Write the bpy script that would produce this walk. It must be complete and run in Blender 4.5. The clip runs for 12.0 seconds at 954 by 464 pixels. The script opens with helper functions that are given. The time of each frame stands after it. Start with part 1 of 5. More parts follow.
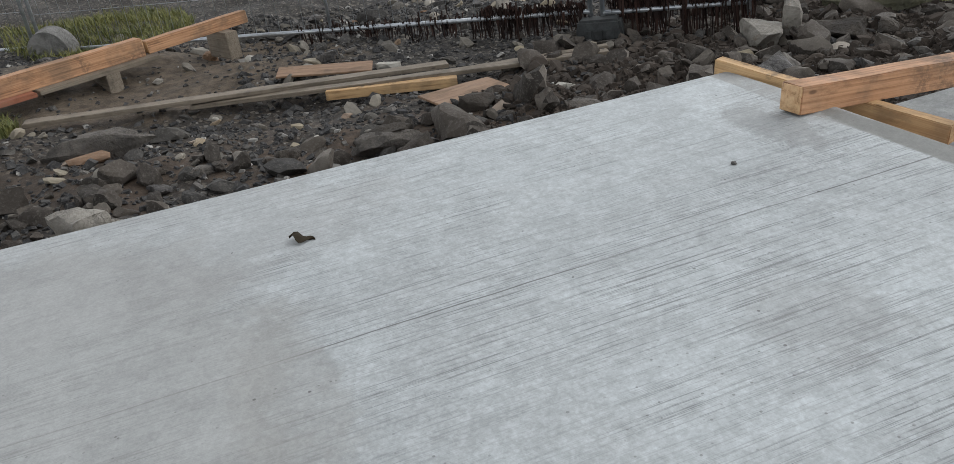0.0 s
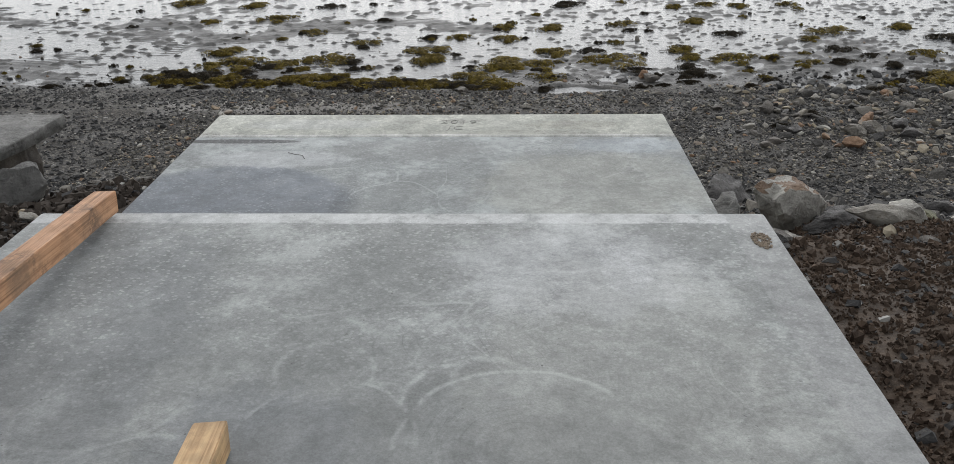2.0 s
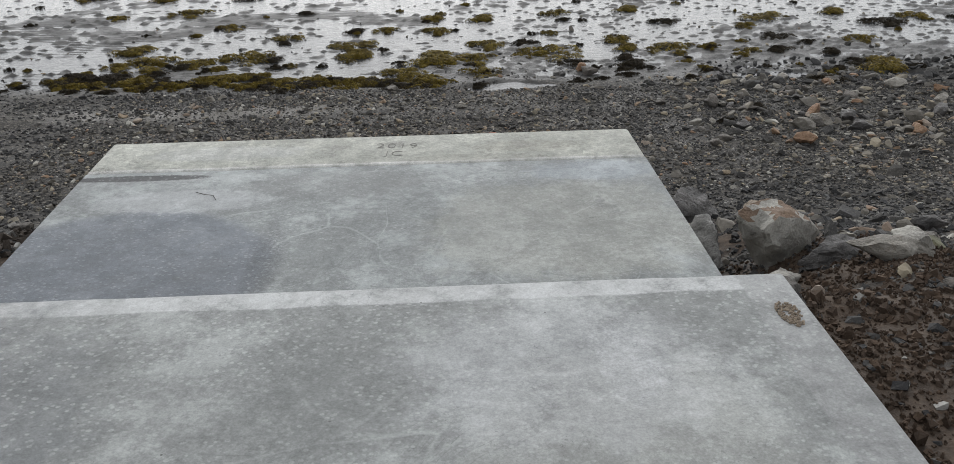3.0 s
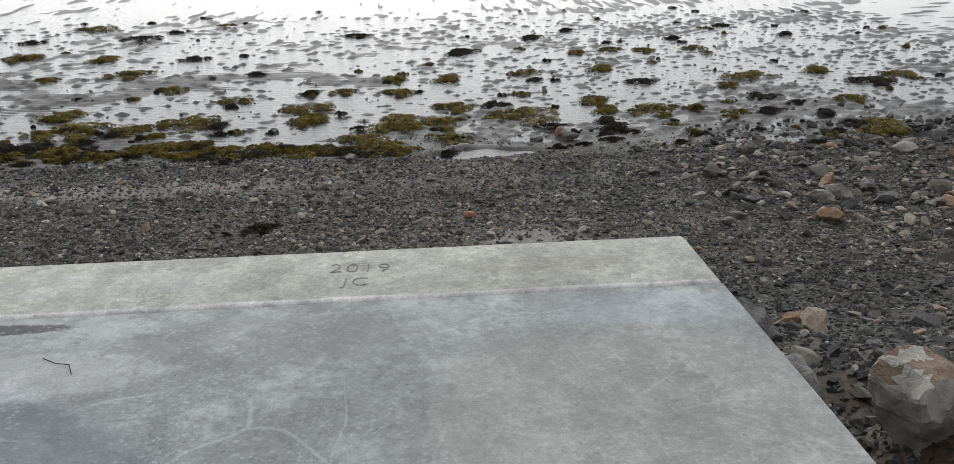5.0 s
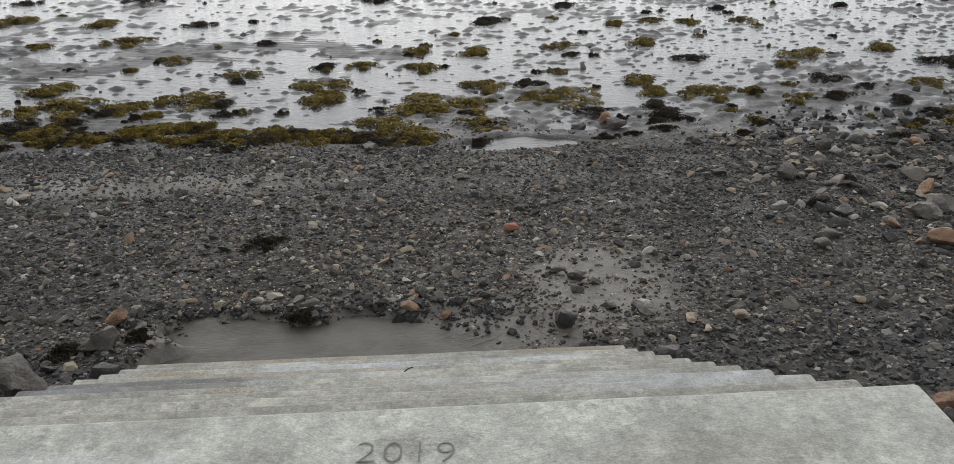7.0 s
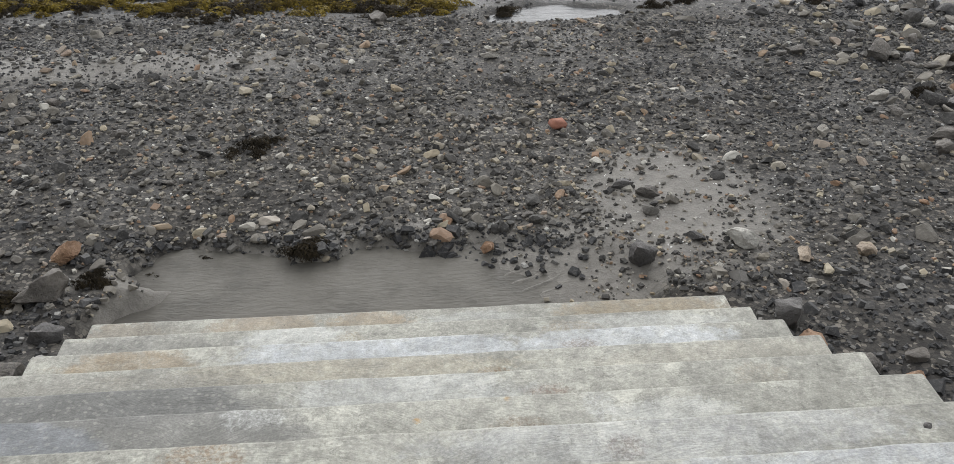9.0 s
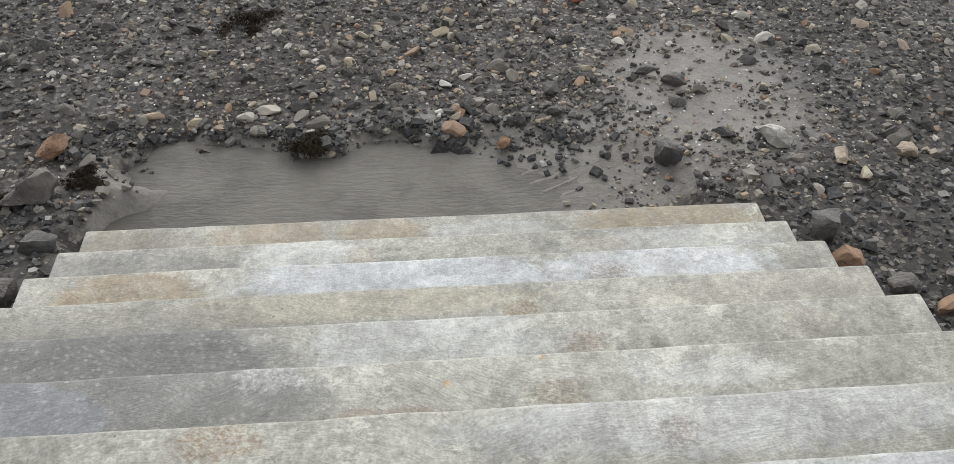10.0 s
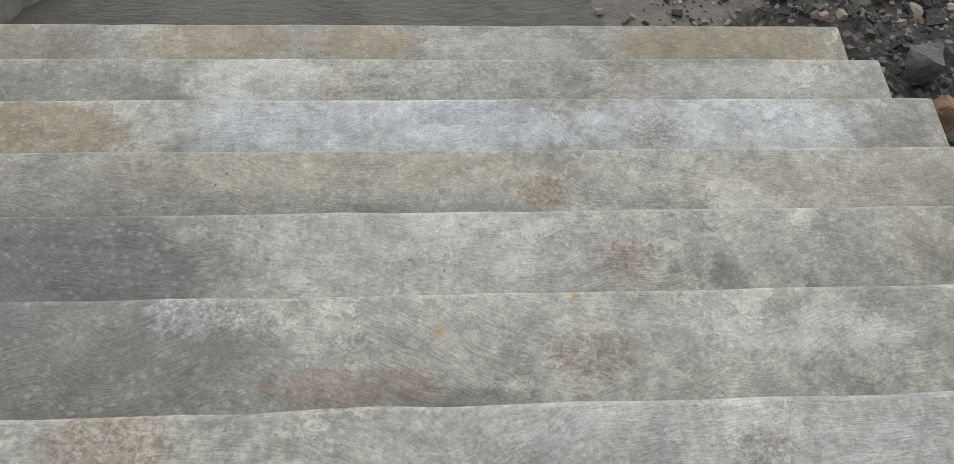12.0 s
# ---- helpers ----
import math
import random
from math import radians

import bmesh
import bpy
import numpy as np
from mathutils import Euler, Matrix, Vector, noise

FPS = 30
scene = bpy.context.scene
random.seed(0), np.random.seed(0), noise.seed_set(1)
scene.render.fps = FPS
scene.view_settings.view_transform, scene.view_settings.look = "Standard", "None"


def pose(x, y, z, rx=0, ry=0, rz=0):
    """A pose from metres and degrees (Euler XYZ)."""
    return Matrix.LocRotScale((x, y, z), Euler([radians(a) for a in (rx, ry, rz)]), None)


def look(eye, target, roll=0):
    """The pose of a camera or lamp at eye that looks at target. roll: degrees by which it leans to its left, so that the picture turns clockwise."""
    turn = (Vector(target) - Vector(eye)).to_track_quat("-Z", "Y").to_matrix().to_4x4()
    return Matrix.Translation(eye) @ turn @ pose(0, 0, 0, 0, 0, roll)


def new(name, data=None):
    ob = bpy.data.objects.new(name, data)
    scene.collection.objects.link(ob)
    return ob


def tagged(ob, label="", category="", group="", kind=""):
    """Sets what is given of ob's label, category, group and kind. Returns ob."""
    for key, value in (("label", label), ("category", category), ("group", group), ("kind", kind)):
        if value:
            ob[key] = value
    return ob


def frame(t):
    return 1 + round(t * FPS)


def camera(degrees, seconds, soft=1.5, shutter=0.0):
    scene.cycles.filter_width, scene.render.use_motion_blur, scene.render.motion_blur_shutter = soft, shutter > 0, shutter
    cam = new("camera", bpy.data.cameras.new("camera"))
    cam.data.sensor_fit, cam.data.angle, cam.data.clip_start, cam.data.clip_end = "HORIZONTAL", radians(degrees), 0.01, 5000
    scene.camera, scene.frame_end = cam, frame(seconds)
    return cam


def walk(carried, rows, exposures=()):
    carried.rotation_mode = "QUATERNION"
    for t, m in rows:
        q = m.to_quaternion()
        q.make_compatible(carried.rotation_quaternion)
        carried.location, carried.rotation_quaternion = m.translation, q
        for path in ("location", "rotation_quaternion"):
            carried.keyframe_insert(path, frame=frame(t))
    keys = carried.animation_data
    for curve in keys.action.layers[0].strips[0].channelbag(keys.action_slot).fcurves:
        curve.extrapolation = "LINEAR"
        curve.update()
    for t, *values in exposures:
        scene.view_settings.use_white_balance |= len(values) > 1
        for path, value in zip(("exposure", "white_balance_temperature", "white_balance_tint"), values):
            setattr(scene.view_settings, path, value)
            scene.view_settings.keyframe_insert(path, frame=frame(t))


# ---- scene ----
cam = camera(57.5, 12.0, soft=0.8)
PATH = [
    (0, (-0.407, -10.806, 3.613), (-2.132, -10.275, 2.752), -8.7),
    (0.2, (-0.546, -10.774, 3.688), (-2.127, -9.959, 2.776), -9.0),
    (0.4, (-0.65, -10.674, 3.711), (-2.025, -9.575, 2.761), -8.7),
    (0.5, (-0.683, -10.62, 3.712), (-1.945, -9.386, 2.773), -8.2),
    (1, (-0.853, -10.326, 3.723), (-1.477, -8.693, 2.751), -4.9),
    (1.5, (-0.996, -9.913, 3.754), (-1.293, -8.184, 2.795), -1.4),
    (1.6, (-1.048, -9.837, 3.742), (-1.285, -8.083, 2.81), -0.8),
    (2, (-1.187, -9.514, 3.776), (-1.254, -7.7, 2.938), -0.8),
    (2.5, (-1.259, -9.076, 3.773), (-1.247, -7.265, 2.925), -0.4),
    (3, (-1.294, -8.628, 3.739), (-1.205, -6.829, 2.87), -0.8),
    (3.5, (-1.328, -8.263, 3.684), (-1.139, -6.48, 2.798), -0.2),
    (3.7, (-1.318, -8.107, 3.615), (-1.132, -6.297, 2.783), -0.4),
    (5.3, (-1.404, -6.559, 3.392), (-1.219, -4.715, 2.641), -0.3),
    (5.5, (-1.424, -6.342, 3.383), (-1.244, -4.501, 2.621), -0.2),
    (6, (-1.454, -5.884, 3.42), (-1.276, -4.055, 2.629), 0.0),
    (6.5, (-1.467, -5.523, 3.393), (-1.296, -3.706, 2.575), 0.4),
    (6.7, (-1.482, -5.405, 3.374), (-1.32, -3.59, 2.548), 0.3),
    (8.3, (-1.652, -4.215, 2.96), (-1.505, -2.43, 2.07), 0.3),
    (8.5, (-1.671, -4.078, 2.971), (-1.523, -2.324, 2.02), 0.3),
    (9, (-1.706, -3.667, 2.916), (-1.557, -2.007, 1.811), 0.5),
    (9.5, (-1.743, -3.356, 2.97), (-1.59, -1.743, 1.797), 0.7),
    (10, (-1.793, -3.227, 2.979), (-1.645, -1.791, 1.595), 1.5),
    (10.5, (-1.758, -3.048, 2.939), (-1.61, -1.837, 1.355), 2.6),
    (11, (-1.723, -2.843, 2.934), (-1.579, -1.818, 1.223), 4.4),
    (11.5, (-1.769, -2.638, 2.767), (-1.624, -1.641, 1.039), 5.3),
    (12, (-1.77, -2.42, 2.617), (-1.622, -1.445, 0.877), 6.7),
]
walk(cam, [(t, look(eye, target, roll)) for t, eye, target, roll in PATH], exposures=((0.0, 0.68), (0.5, 0.67), (1.0, 0.63), (6.7, 0.57), (8.5, 0.92), (9.5, 1.32), (10.5, 1.15), (12.0, 0.84)))

# ---- light ----
world = bpy.data.worlds.new("overcast_sky")
scene.world = world
world.use_nodes = True
wn = world.node_tree
wn.nodes.clear()
sky = wn.nodes.new("ShaderNodeTexSky")
sky.sky_type = "NISHITA"
sky.sun_disc = False
sky.sun_elevation, sky.sun_rotation = radians(40), radians(0)
sky.dust_density, sky.air_density, sky.ozone_density = 1.0, 1.0, 1.0
grey = wn.nodes.new("ShaderNodeHueSaturation")
grey.inputs["Saturation"].default_value = 0.14
back = wn.nodes.new("ShaderNodeBackground")
back.inputs["Strength"].default_value = 0.15
wout = wn.nodes.new("ShaderNodeOutputWorld")
wn.links.new(sky.outputs[0], grey.inputs["Color"])
wn.links.new(grey.outputs[0], back.inputs["Color"])
wn.links.new(back.outputs[0], wout.inputs["Surface"])

sun = new("sun", bpy.data.lights.new("sun", "SUN"))
sun.data.energy, sun.data.angle, sun.data.color = 0.14, radians(50), (1.0, 0.985, 0.965)
sun.matrix_world = look((0.0, 10, 8.4), (0, 0, 0))

# ---- node helpers ----


class Nodes:
    """Builds a material's node tree, one call a node."""

    def __init__(self, name, roughness=0.8):
        self.mat = bpy.data.materials.new(name)
        self.mat.use_nodes = True
        self.tree = self.mat.node_tree
        self.bsdf = self.tree.nodes["Principled BSDF"]
        self.bsdf.inputs["Roughness"].default_value = roughness
        self.geo = self.tree.nodes.new("ShaderNodeNewGeometry")
        self.info = self.tree.nodes.new("ShaderNodeObjectInfo")
        self.pos = self.geo.outputs["Position"]

    def put(self, node, key, value):
        if hasattr(value, "is_output"):
            self.tree.links.new(value, node.inputs[key])
        elif value is not None:
            node.inputs[key].default_value = value

    def math(self, op, a, b=None, c=None, clamp=False):
        n = self.tree.nodes.new("ShaderNodeMath")
        n.operation, n.use_clamp = op, clamp
        for i, v in enumerate((a, b, c)):
            self.put(n, i, v)
        return n.outputs[0]

    def vec(self, op, a, b=None):
        n = self.tree.nodes.new("ShaderNodeVectorMath")
        n.operation = op
        self.put(n, 0, a)
        self.put(n, 1, b)
        return n.outputs["Value" if op in ("LENGTH", "DISTANCE", "DOT_PRODUCT") else "Vector"]

    def scaled(self, s, where=None):
        return self.vec("MULTIPLY", self.pos if where is None else where, s)

    def noise(self, scale, detail=4.0, rough=0.55, where=None, distort=0.0, stretch=None):
        n = self.tree.nodes.new("ShaderNodeTexNoise")
        p = self.pos if where is None else where
        if stretch:
            p = self.scaled(stretch, p)
        self.put(n, "Vector", p)
        self.put(n, "Scale", scale)
        self.put(n, "Detail", detail)
        self.put(n, "Roughness", rough)
        self.put(n, "Distortion", distort)
        return n.outputs[0]

    def voronoi(self, scale, where=None, feature="F1", out="Distance", randomness=1.0):
        n = self.tree.nodes.new("ShaderNodeTexVoronoi")
        n.feature = feature
        self.put(n, "Vector", self.pos if where is None else where)
        self.put(n, "Scale", scale)
        self.put(n, "Randomness", randomness)
        return n.outputs[out]

    def span(self, v, lo, hi, a=0.0, b=1.0):
        n = self.tree.nodes.new("ShaderNodeMapRange")
        n.interpolation_type = "SMOOTHSTEP"
        for k, x in zip((0, 1, 2, 3, 4), (v, lo, hi, a, b)):
            self.put(n, k, x)
        return n.outputs[0]

    def mix(self, f, a, b, mode="MIX"):
        n = self.tree.nodes.new("ShaderNodeMix")
        n.data_type, n.blend_type = "RGBA", mode
        self.put(n, 0, f)
        for k, v in ((6, a), (7, b)):
            self.put(n, k, (*v, 1.0) if isinstance(v, tuple) and len(v) == 3 else v)
        return n.outputs[2]

    def ramp(self, f, stops):
        n = self.tree.nodes.new("ShaderNodeValToRGB")
        e = n.color_ramp.elements
        while len(e) < len(stops):
            e.new(0.5)
        for el, (p, c) in zip(e, stops):
            el.position, el.color = p, (*c, 1.0)
        self.put(n, 0, f)
        return n.outputs[0]

    def axis(self, i, where=None):
        n = self.tree.nodes.new("ShaderNodeSeparateXYZ")
        self.put(n, 0, self.pos if where is None else where)
        return n.outputs[i]

    def blob(self, cx, cy, rx, ry, soft=0.6, ragged=0.5, scale=2.5):
        """1 inside a ragged patch of the plan round (cx, cy), 0 outside."""
        d = self.vec("SUBTRACT", self.pos, (cx, cy, 0.0))
        d = self.vec("LENGTH", self.vec("MULTIPLY", d, (1 / rx, 1 / ry, 0.0)))
        n = self.noise(min(40.0, max(scale, 2.2 / min(rx, ry))), 7.0, 0.72)
        d = self.math("ADD", d, self.math("MULTIPLY", self.math("SUBTRACT", n, 0.5), ragged * 5))
        return self.span(d, 1.0 + soft * 0.5, 1.0 - soft * 0.5)

    def bump(self, height, strength, distance, under=None):
        n = self.tree.nodes.new("ShaderNodeBump")
        self.put(n, "Height", height)
        self.put(n, "Strength", strength)
        self.put(n, "Distance", distance)
        if under is not None:
            self.tree.links.new(under, n.inputs["Normal"])
        return n.outputs[0]

    def done(self, color=None, rough=None, normal=None, **more):
        for k, v in (("Base Color", color), ("Roughness", rough), ("Normal", normal)):
            self.put(self.bsdf, k, (*v, 1.0) if isinstance(v, tuple) and len(v) == 3 else v)
        for k, v in more.items():
            self.put(self.bsdf, k.replace("_", " "), v)
        return self.mat


# ---- materials ----


def concrete(name, light, dark, finish, stains=(), margins=(), speckle=0.0):
    """Cured concrete. finish: brushed, swirled or floated. stains: (cx, cy, rx, ry, strength, colour), a few of them
    painted shade. margins: (axis, lo, hi, colour, amount).
    """
    light, dark = tuple(c * 0.90 for c in light), tuple(c * 0.84 for c in dark)
    m = Nodes(name, 0.85)
    big, mid, fine = m.noise(0.9, 5, 0.6), m.noise(6.0, 6, 0.65), m.noise(70.0, 3, 0.6)
    tone = m.math("ADD", m.math("MULTIPLY", big, 0.55), m.math("MULTIPLY", mid, 0.45))
    col = m.mix(m.span(tone, 0.36, 0.64), dark, light)
    col = m.mix(m.span(fine, 0.40, 0.62, 0.0, 0.40), col, tuple(c * 1.18 for c in light))
    mottle = m.noise(24.0, 8, 0.78)
    col = m.mix(m.span(mottle, 0.42, 0.58, 0.22 if finish == "brushed" else 0.28, 0.0), col, tuple(c * 0.62 for c in dark))
    if finish == "brushed":
        lines = m.noise(1.0, 4, 0.75, stretch=(200.0, 3.2, 1.0), distort=0.2)
        groove = m.span(lines, 0.51, 0.61)
        gate = m.span(m.noise(1.6, 6, 0.75, stretch=(1.0, 0.8, 1.0)), 0.38, 0.60, 0.28, 1.0)
        col = m.mix(m.math("MULTIPLY", groove, gate), col, tuple(c * 0.58 for c in dark))
        wander = m.math("MULTIPLY", m.math("SUBTRACT", m.noise(3.0, 4), 0.5), 0.02)
        for at in (-2.235,):
            off = m.math("ABSOLUTE", m.math("SUBTRACT", m.math("ADD", m.axis(0), wander), at))
            col = m.mix(m.math("MULTIPLY", m.span(off, 0.004, 0.0015), m.span(m.noise(1.2, 3), 0.35, 0.5, 0.25, 0.8)), col, (0.12, 0.12, 0.115))
        height = m.math("ADD", m.math("MULTIPLY", lines, -0.7), m.math("MULTIPLY", fine, 0.5))
    elif finish == "swirled":
        wn = m.tree.nodes.new("ShaderNodeTexNoise")
        m.put(wn, "Vector", m.pos)
        m.put(wn, "Scale", 0.9)
        warp = m.vec("ADD", m.pos, m.vec("MULTIPLY", m.vec("SUBTRACT", wn.outputs["Color"], (0.5, 0.5, 0.5)), (1.3, 1.3, 0.0)))
        warp = m.vec("MULTIPLY", warp, (1.0, 1.0, 0.0))
        edge = m.voronoi(1.5, warp, "DISTANCE_TO_EDGE")
        cell = m.voronoi(1.5, warp, "F1", "Color")
        turn = m.tree.nodes.new("ShaderNodeVectorRotate")
        turn.rotation_type = "Z_AXIS"
        m.put(turn, "Vector", warp)
        m.put(turn, "Angle", m.math("MULTIPLY", m.axis(0, cell), 6.0))
        streak = m.noise(1.0, 4, 0.7, turn.outputs[0], 0.5, (5.0, 85.0, 1.0))
        gate = m.span(m.noise(1.6, 3, 0.6), 0.40, 0.62)
        col = m.mix(m.math("MULTIPLY", m.axis(1, cell), 0.42), col, tuple(c * 0.86 for c in dark))
        col = m.mix(m.math("MULTIPLY", m.span(edge, 0.018, 0.0), m.math("MULTIPLY", gate, 0.60)), col, tuple(min(c * 1.2, 0.9) for c in light))
        col = m.mix(m.math("MULTIPLY", m.span(streak, 0.54, 0.70), m.math("ADD", m.math("MULTIPLY", gate, 0.40), 0.10)), col, tuple(c * 0.55 for c in dark))
        col = m.mix(m.span(m.noise(2.6, 7, 0.75), 0.50, 0.63, 0.0, 0.60), col, tuple(min(c * 1.22, 0.85) for c in light))
        flat_pos = m.vec("MULTIPLY", m.pos, (1.0, 1.0, 0.0))
        worn = m.span(mottle, 0.36, 0.58, 0.25, 1.0)
        for k, (scale, reach) in enumerate(((1.25, 0.46), (1.6, 0.52), (1.05, 0.40))):
            at = m.vec("ADD", flat_pos, (3.7 * k + 0.4, 1.9 * k, 0.0))
            ring, pick = m.voronoi(scale, at), m.voronoi(scale, at, "F1", "Color")
            ring = m.math("ADD", ring, m.math("MULTIPLY", m.math("SUBTRACT", m.noise(2.4, 3), 0.5), 0.10))
            inside = m.span(ring, reach + 0.012, reach - 0.012)
            show = m.math("MULTIPLY", m.span(m.axis(0, pick), 0.35, 0.75), m.span(m.axis(1), -7.2, -6.0, 1.0, 0.10))
            merge = m.tree.nodes.new("ShaderNodeCombineXYZ")
            m.put(merge, 0, m.math("MULTIPLY", ring, 62.0))
            m.put(merge, 1, m.math("ADD", m.math("MULTIPLY", m.axis(1, pick), 40.0), m.math("MULTIPLY", big, 3.0)))
            sweep = m.noise(1.0, 4, 0.75, merge.outputs[0], 0.4)
            lip = m.math("MULTIPLY", m.span(m.math("ABSOLUTE", m.math("SUBTRACT", ring, reach)), 0.016, 0.002), m.span(m.noise(3.0, 5, 0.7), 0.46, 0.58))
            col = m.mix(m.math("MULTIPLY", m.math("MULTIPLY", inside, show), 0.42), col, tuple(c * (0.78, 0.88, 1.2)[k] for c in dark))
            col = m.mix(m.math("MULTIPLY", m.math("MULTIPLY", inside, show), m.math("MULTIPLY", worn, m.span(sweep, 0.52, 0.68, 0.0, 0.50))), col, tuple(c * 0.60 for c in dark))
            col = m.mix(m.math("MULTIPLY", m.math("MULTIPLY", inside, show), m.math("MULTIPLY", worn, m.span(sweep, 0.46, 0.32, 0.0, 0.30))), col, tuple(min(c * 1.22, 0.85) for c in light))
            col = m.mix(m.math("MULTIPLY", m.math("MULTIPLY", lip, show), 0.85), col, tuple(min(c * 1.25, 0.85) for c in light))
        height = m.math("ADD", m.math("MULTIPLY", streak, -0.45), m.math("MULTIPLY", fine, 0.6))
    else:
        drift = m.tree.nodes.new("ShaderNodeTexNoise")
        m.put(drift, "Vector", m.pos)
        m.put(drift, "Scale", 2.2)
        m.put(drift, "Detail", 2.0)
        warp = m.vec("ADD", m.pos, m.vec("MULTIPLY", m.vec("SUBTRACT", drift.outputs["Color"], (0.5, 0.5, 0.5)), (0.30, 0.34, 0.0)))
        cell = m.voronoi(2.1, warp, "F1", "Color")
        turn = m.tree.nodes.new("ShaderNodeVectorRotate")
        turn.rotation_type = "Z_AXIS"
        m.put(turn, "Vector", warp)
        m.put(turn, "Angle", m.math("MULTIPLY", m.math("SUBTRACT", m.axis(0, cell), 0.5), 1.1))
        wavy = m.noise(1.0, 4, 0.62, turn.outputs[0], 0.5, (24.0, 120.0, 24.0))
        pits = m.noise(46.0, 5, 0.75)
        rubbed = m.span(m.noise(2.6, 5, 0.65), 0.42, 0.58)
        col = m.mix(m.math("MULTIPLY", m.span(wavy, 0.54, 0.63), m.math("ADD", m.math("MULTIPLY", rubbed, 0.13), 0.04)), col, tuple(c * 0.55 for c in dark))
        col = m.mix(m.math("MULTIPLY", m.span(wavy, 0.46, 0.36), m.math("MULTIPLY", rubbed, 0.08)), col, tuple(min(c * 1.25, 0.85) for c in light))
        crust = m.math("MULTIPLY", m.span(m.noise(4.2, 9, 0.76), 0.53, 0.57), m.span(m.noise(0.9, 3, 0.6), 0.40, 0.58, 0.15, 1.0))
        col = m.mix(m.math("MULTIPLY", crust, 0.60), col, tuple(min(c * 1.3, 0.85) for c in light))
        scale_off = m.math("MULTIPLY", m.span(m.noise(6.5, 9, 0.78), 0.58, 0.61), m.span(m.noise(1.4, 3, 0.6), 0.44, 0.56))
        col = m.mix(m.math("MULTIPLY", scale_off, 0.50), col, tuple(c * 0.55 for c in dark))
        height = m.math("ADD", m.math("MULTIPLY", wavy, -0.9), m.math("ADD", m.math("MULTIPLY", pits, 0.5), m.math("MULTIPLY", crust, 0.5)))
    for ax, lo, hi, colour, amount in margins:
        v = m.math("ADD", m.axis(ax), m.math("MULTIPLY", m.math("SUBTRACT", m.noise(2.5, 4), 0.5), 0.05))
        inside = m.math("MULTIPLY", m.span(v, lo - 0.006, lo + 0.006), m.span(v, hi + 0.006, hi - 0.006))
        tint = m.mix(m.span(mid, 0.35, 0.65), tuple(c * 0.86 for c in colour), colour)
        chipped = m.span(m.noise(7.0, 7, 0.75), 0.36, 0.50, 0.35, 1.0)
        col = m.mix(m.math("MULTIPLY", m.math("MULTIPLY", inside, chipped), amount), col, tint)
    for cx, cy, rx, ry, strength, colour, *edge in stains:
        mask = m.math("MULTIPLY", m.blob(cx, cy, rx, ry, edge[0] if edge else 0.4, edge[1] if edge else (0.28 if rx > 0.25 else 0.5)), strength)
        if rx < 0.16:
            mask = m.math("MULTIPLY", mask, m.span(m.noise(75.0, 4, 0.75), 0.44, 0.58, 0.25, 1.0))
        if finish == "floated" and not edge:
            mask = m.math("MULTIPLY", mask, m.span(m.noise(13.0, 7, 0.78), 0.38, 0.56, 0.60, 1.0))
        col = m.mix(mask, col, colour)
    if speckle:
        chips = m.voronoi(44.0, m.vec("MULTIPLY", m.pos, (0.8, 1.0, 1.0)))
        on = m.math("MULTIPLY", m.span(chips, 0.34, 0.22), m.span(m.noise(2.2, 5, 0.7), 0.34, 0.56, 0.15, 1.0))
        if speckle > 0.5:
            on = m.math("MULTIPLY", on, m.span(m.math("ADD", m.axis(1), m.math("MULTIPLY", big, 0.8)), -7.0, -6.2, 0.12, 1.0))
        col = m.mix(m.math("MULTIPLY", on, speckle), col, tuple(min(c * 1.45, 0.85) for c in light))
    if finish != "brushed":
        col = m.mix(m.span(m.noise(3.3, 8, 0.78), 0.56, 0.66, 0.0, 0.45), col, tuple(c * 0.66 for c in dark))
        pock = m.math("MULTIPLY", m.span(m.noise(55.0, 5, 0.8), 0.59, 0.67), m.span(m.noise(4.0, 4, 0.7), 0.46, 0.60))
        col = m.mix(m.math("MULTIPLY", pock, 0.6), col, tuple(c * 0.42 for c in dark))
    if finish == "brushed":
        dots = m.math("MULTIPLY", m.span(m.voronoi(34.0), 0.13, 0.08), m.span(m.noise(1.6, 5, 0.7), 0.50, 0.60))
        col = m.mix(m.math("MULTIPLY", dots, 0.6), col, (0.14, 0.14, 0.135))
    holes = m.math("MULTIPLY", m.span(m.voronoi(16.0), 0.075, 0.05), m.span(m.noise(5.0, 2), 0.52, 0.62))
    col = m.mix(m.math("MULTIPLY", holes, 0.7), col, (0.07, 0.068, 0.063))
    gain = {"brushed": 0.6, "swirled": 1.0, "floated": 1.35}[finish]
    for scale, lo in ((1.3, 0.10), (7.0, 0.11), (34.0, 0.08), (130.0, 0.11)):
        g = m.span(m.noise(scale, 5, 0.7), 0.36, 0.64, 1.0 - lo * gain, 1.0 + lo * 0.8 * gain)
        col = m.mix(1.0, col, g, "MULTIPLY")
    n = m.bump(height, 0.45 if finish != "floated" else 0.6, 0.004 if finish != "floated" else 0.006)
    n = m.bump(mid, 0.25, 0.008, n)
    return m.done(col, m.span(mid, 0.2, 0.8, 0.62, 0.92), n)


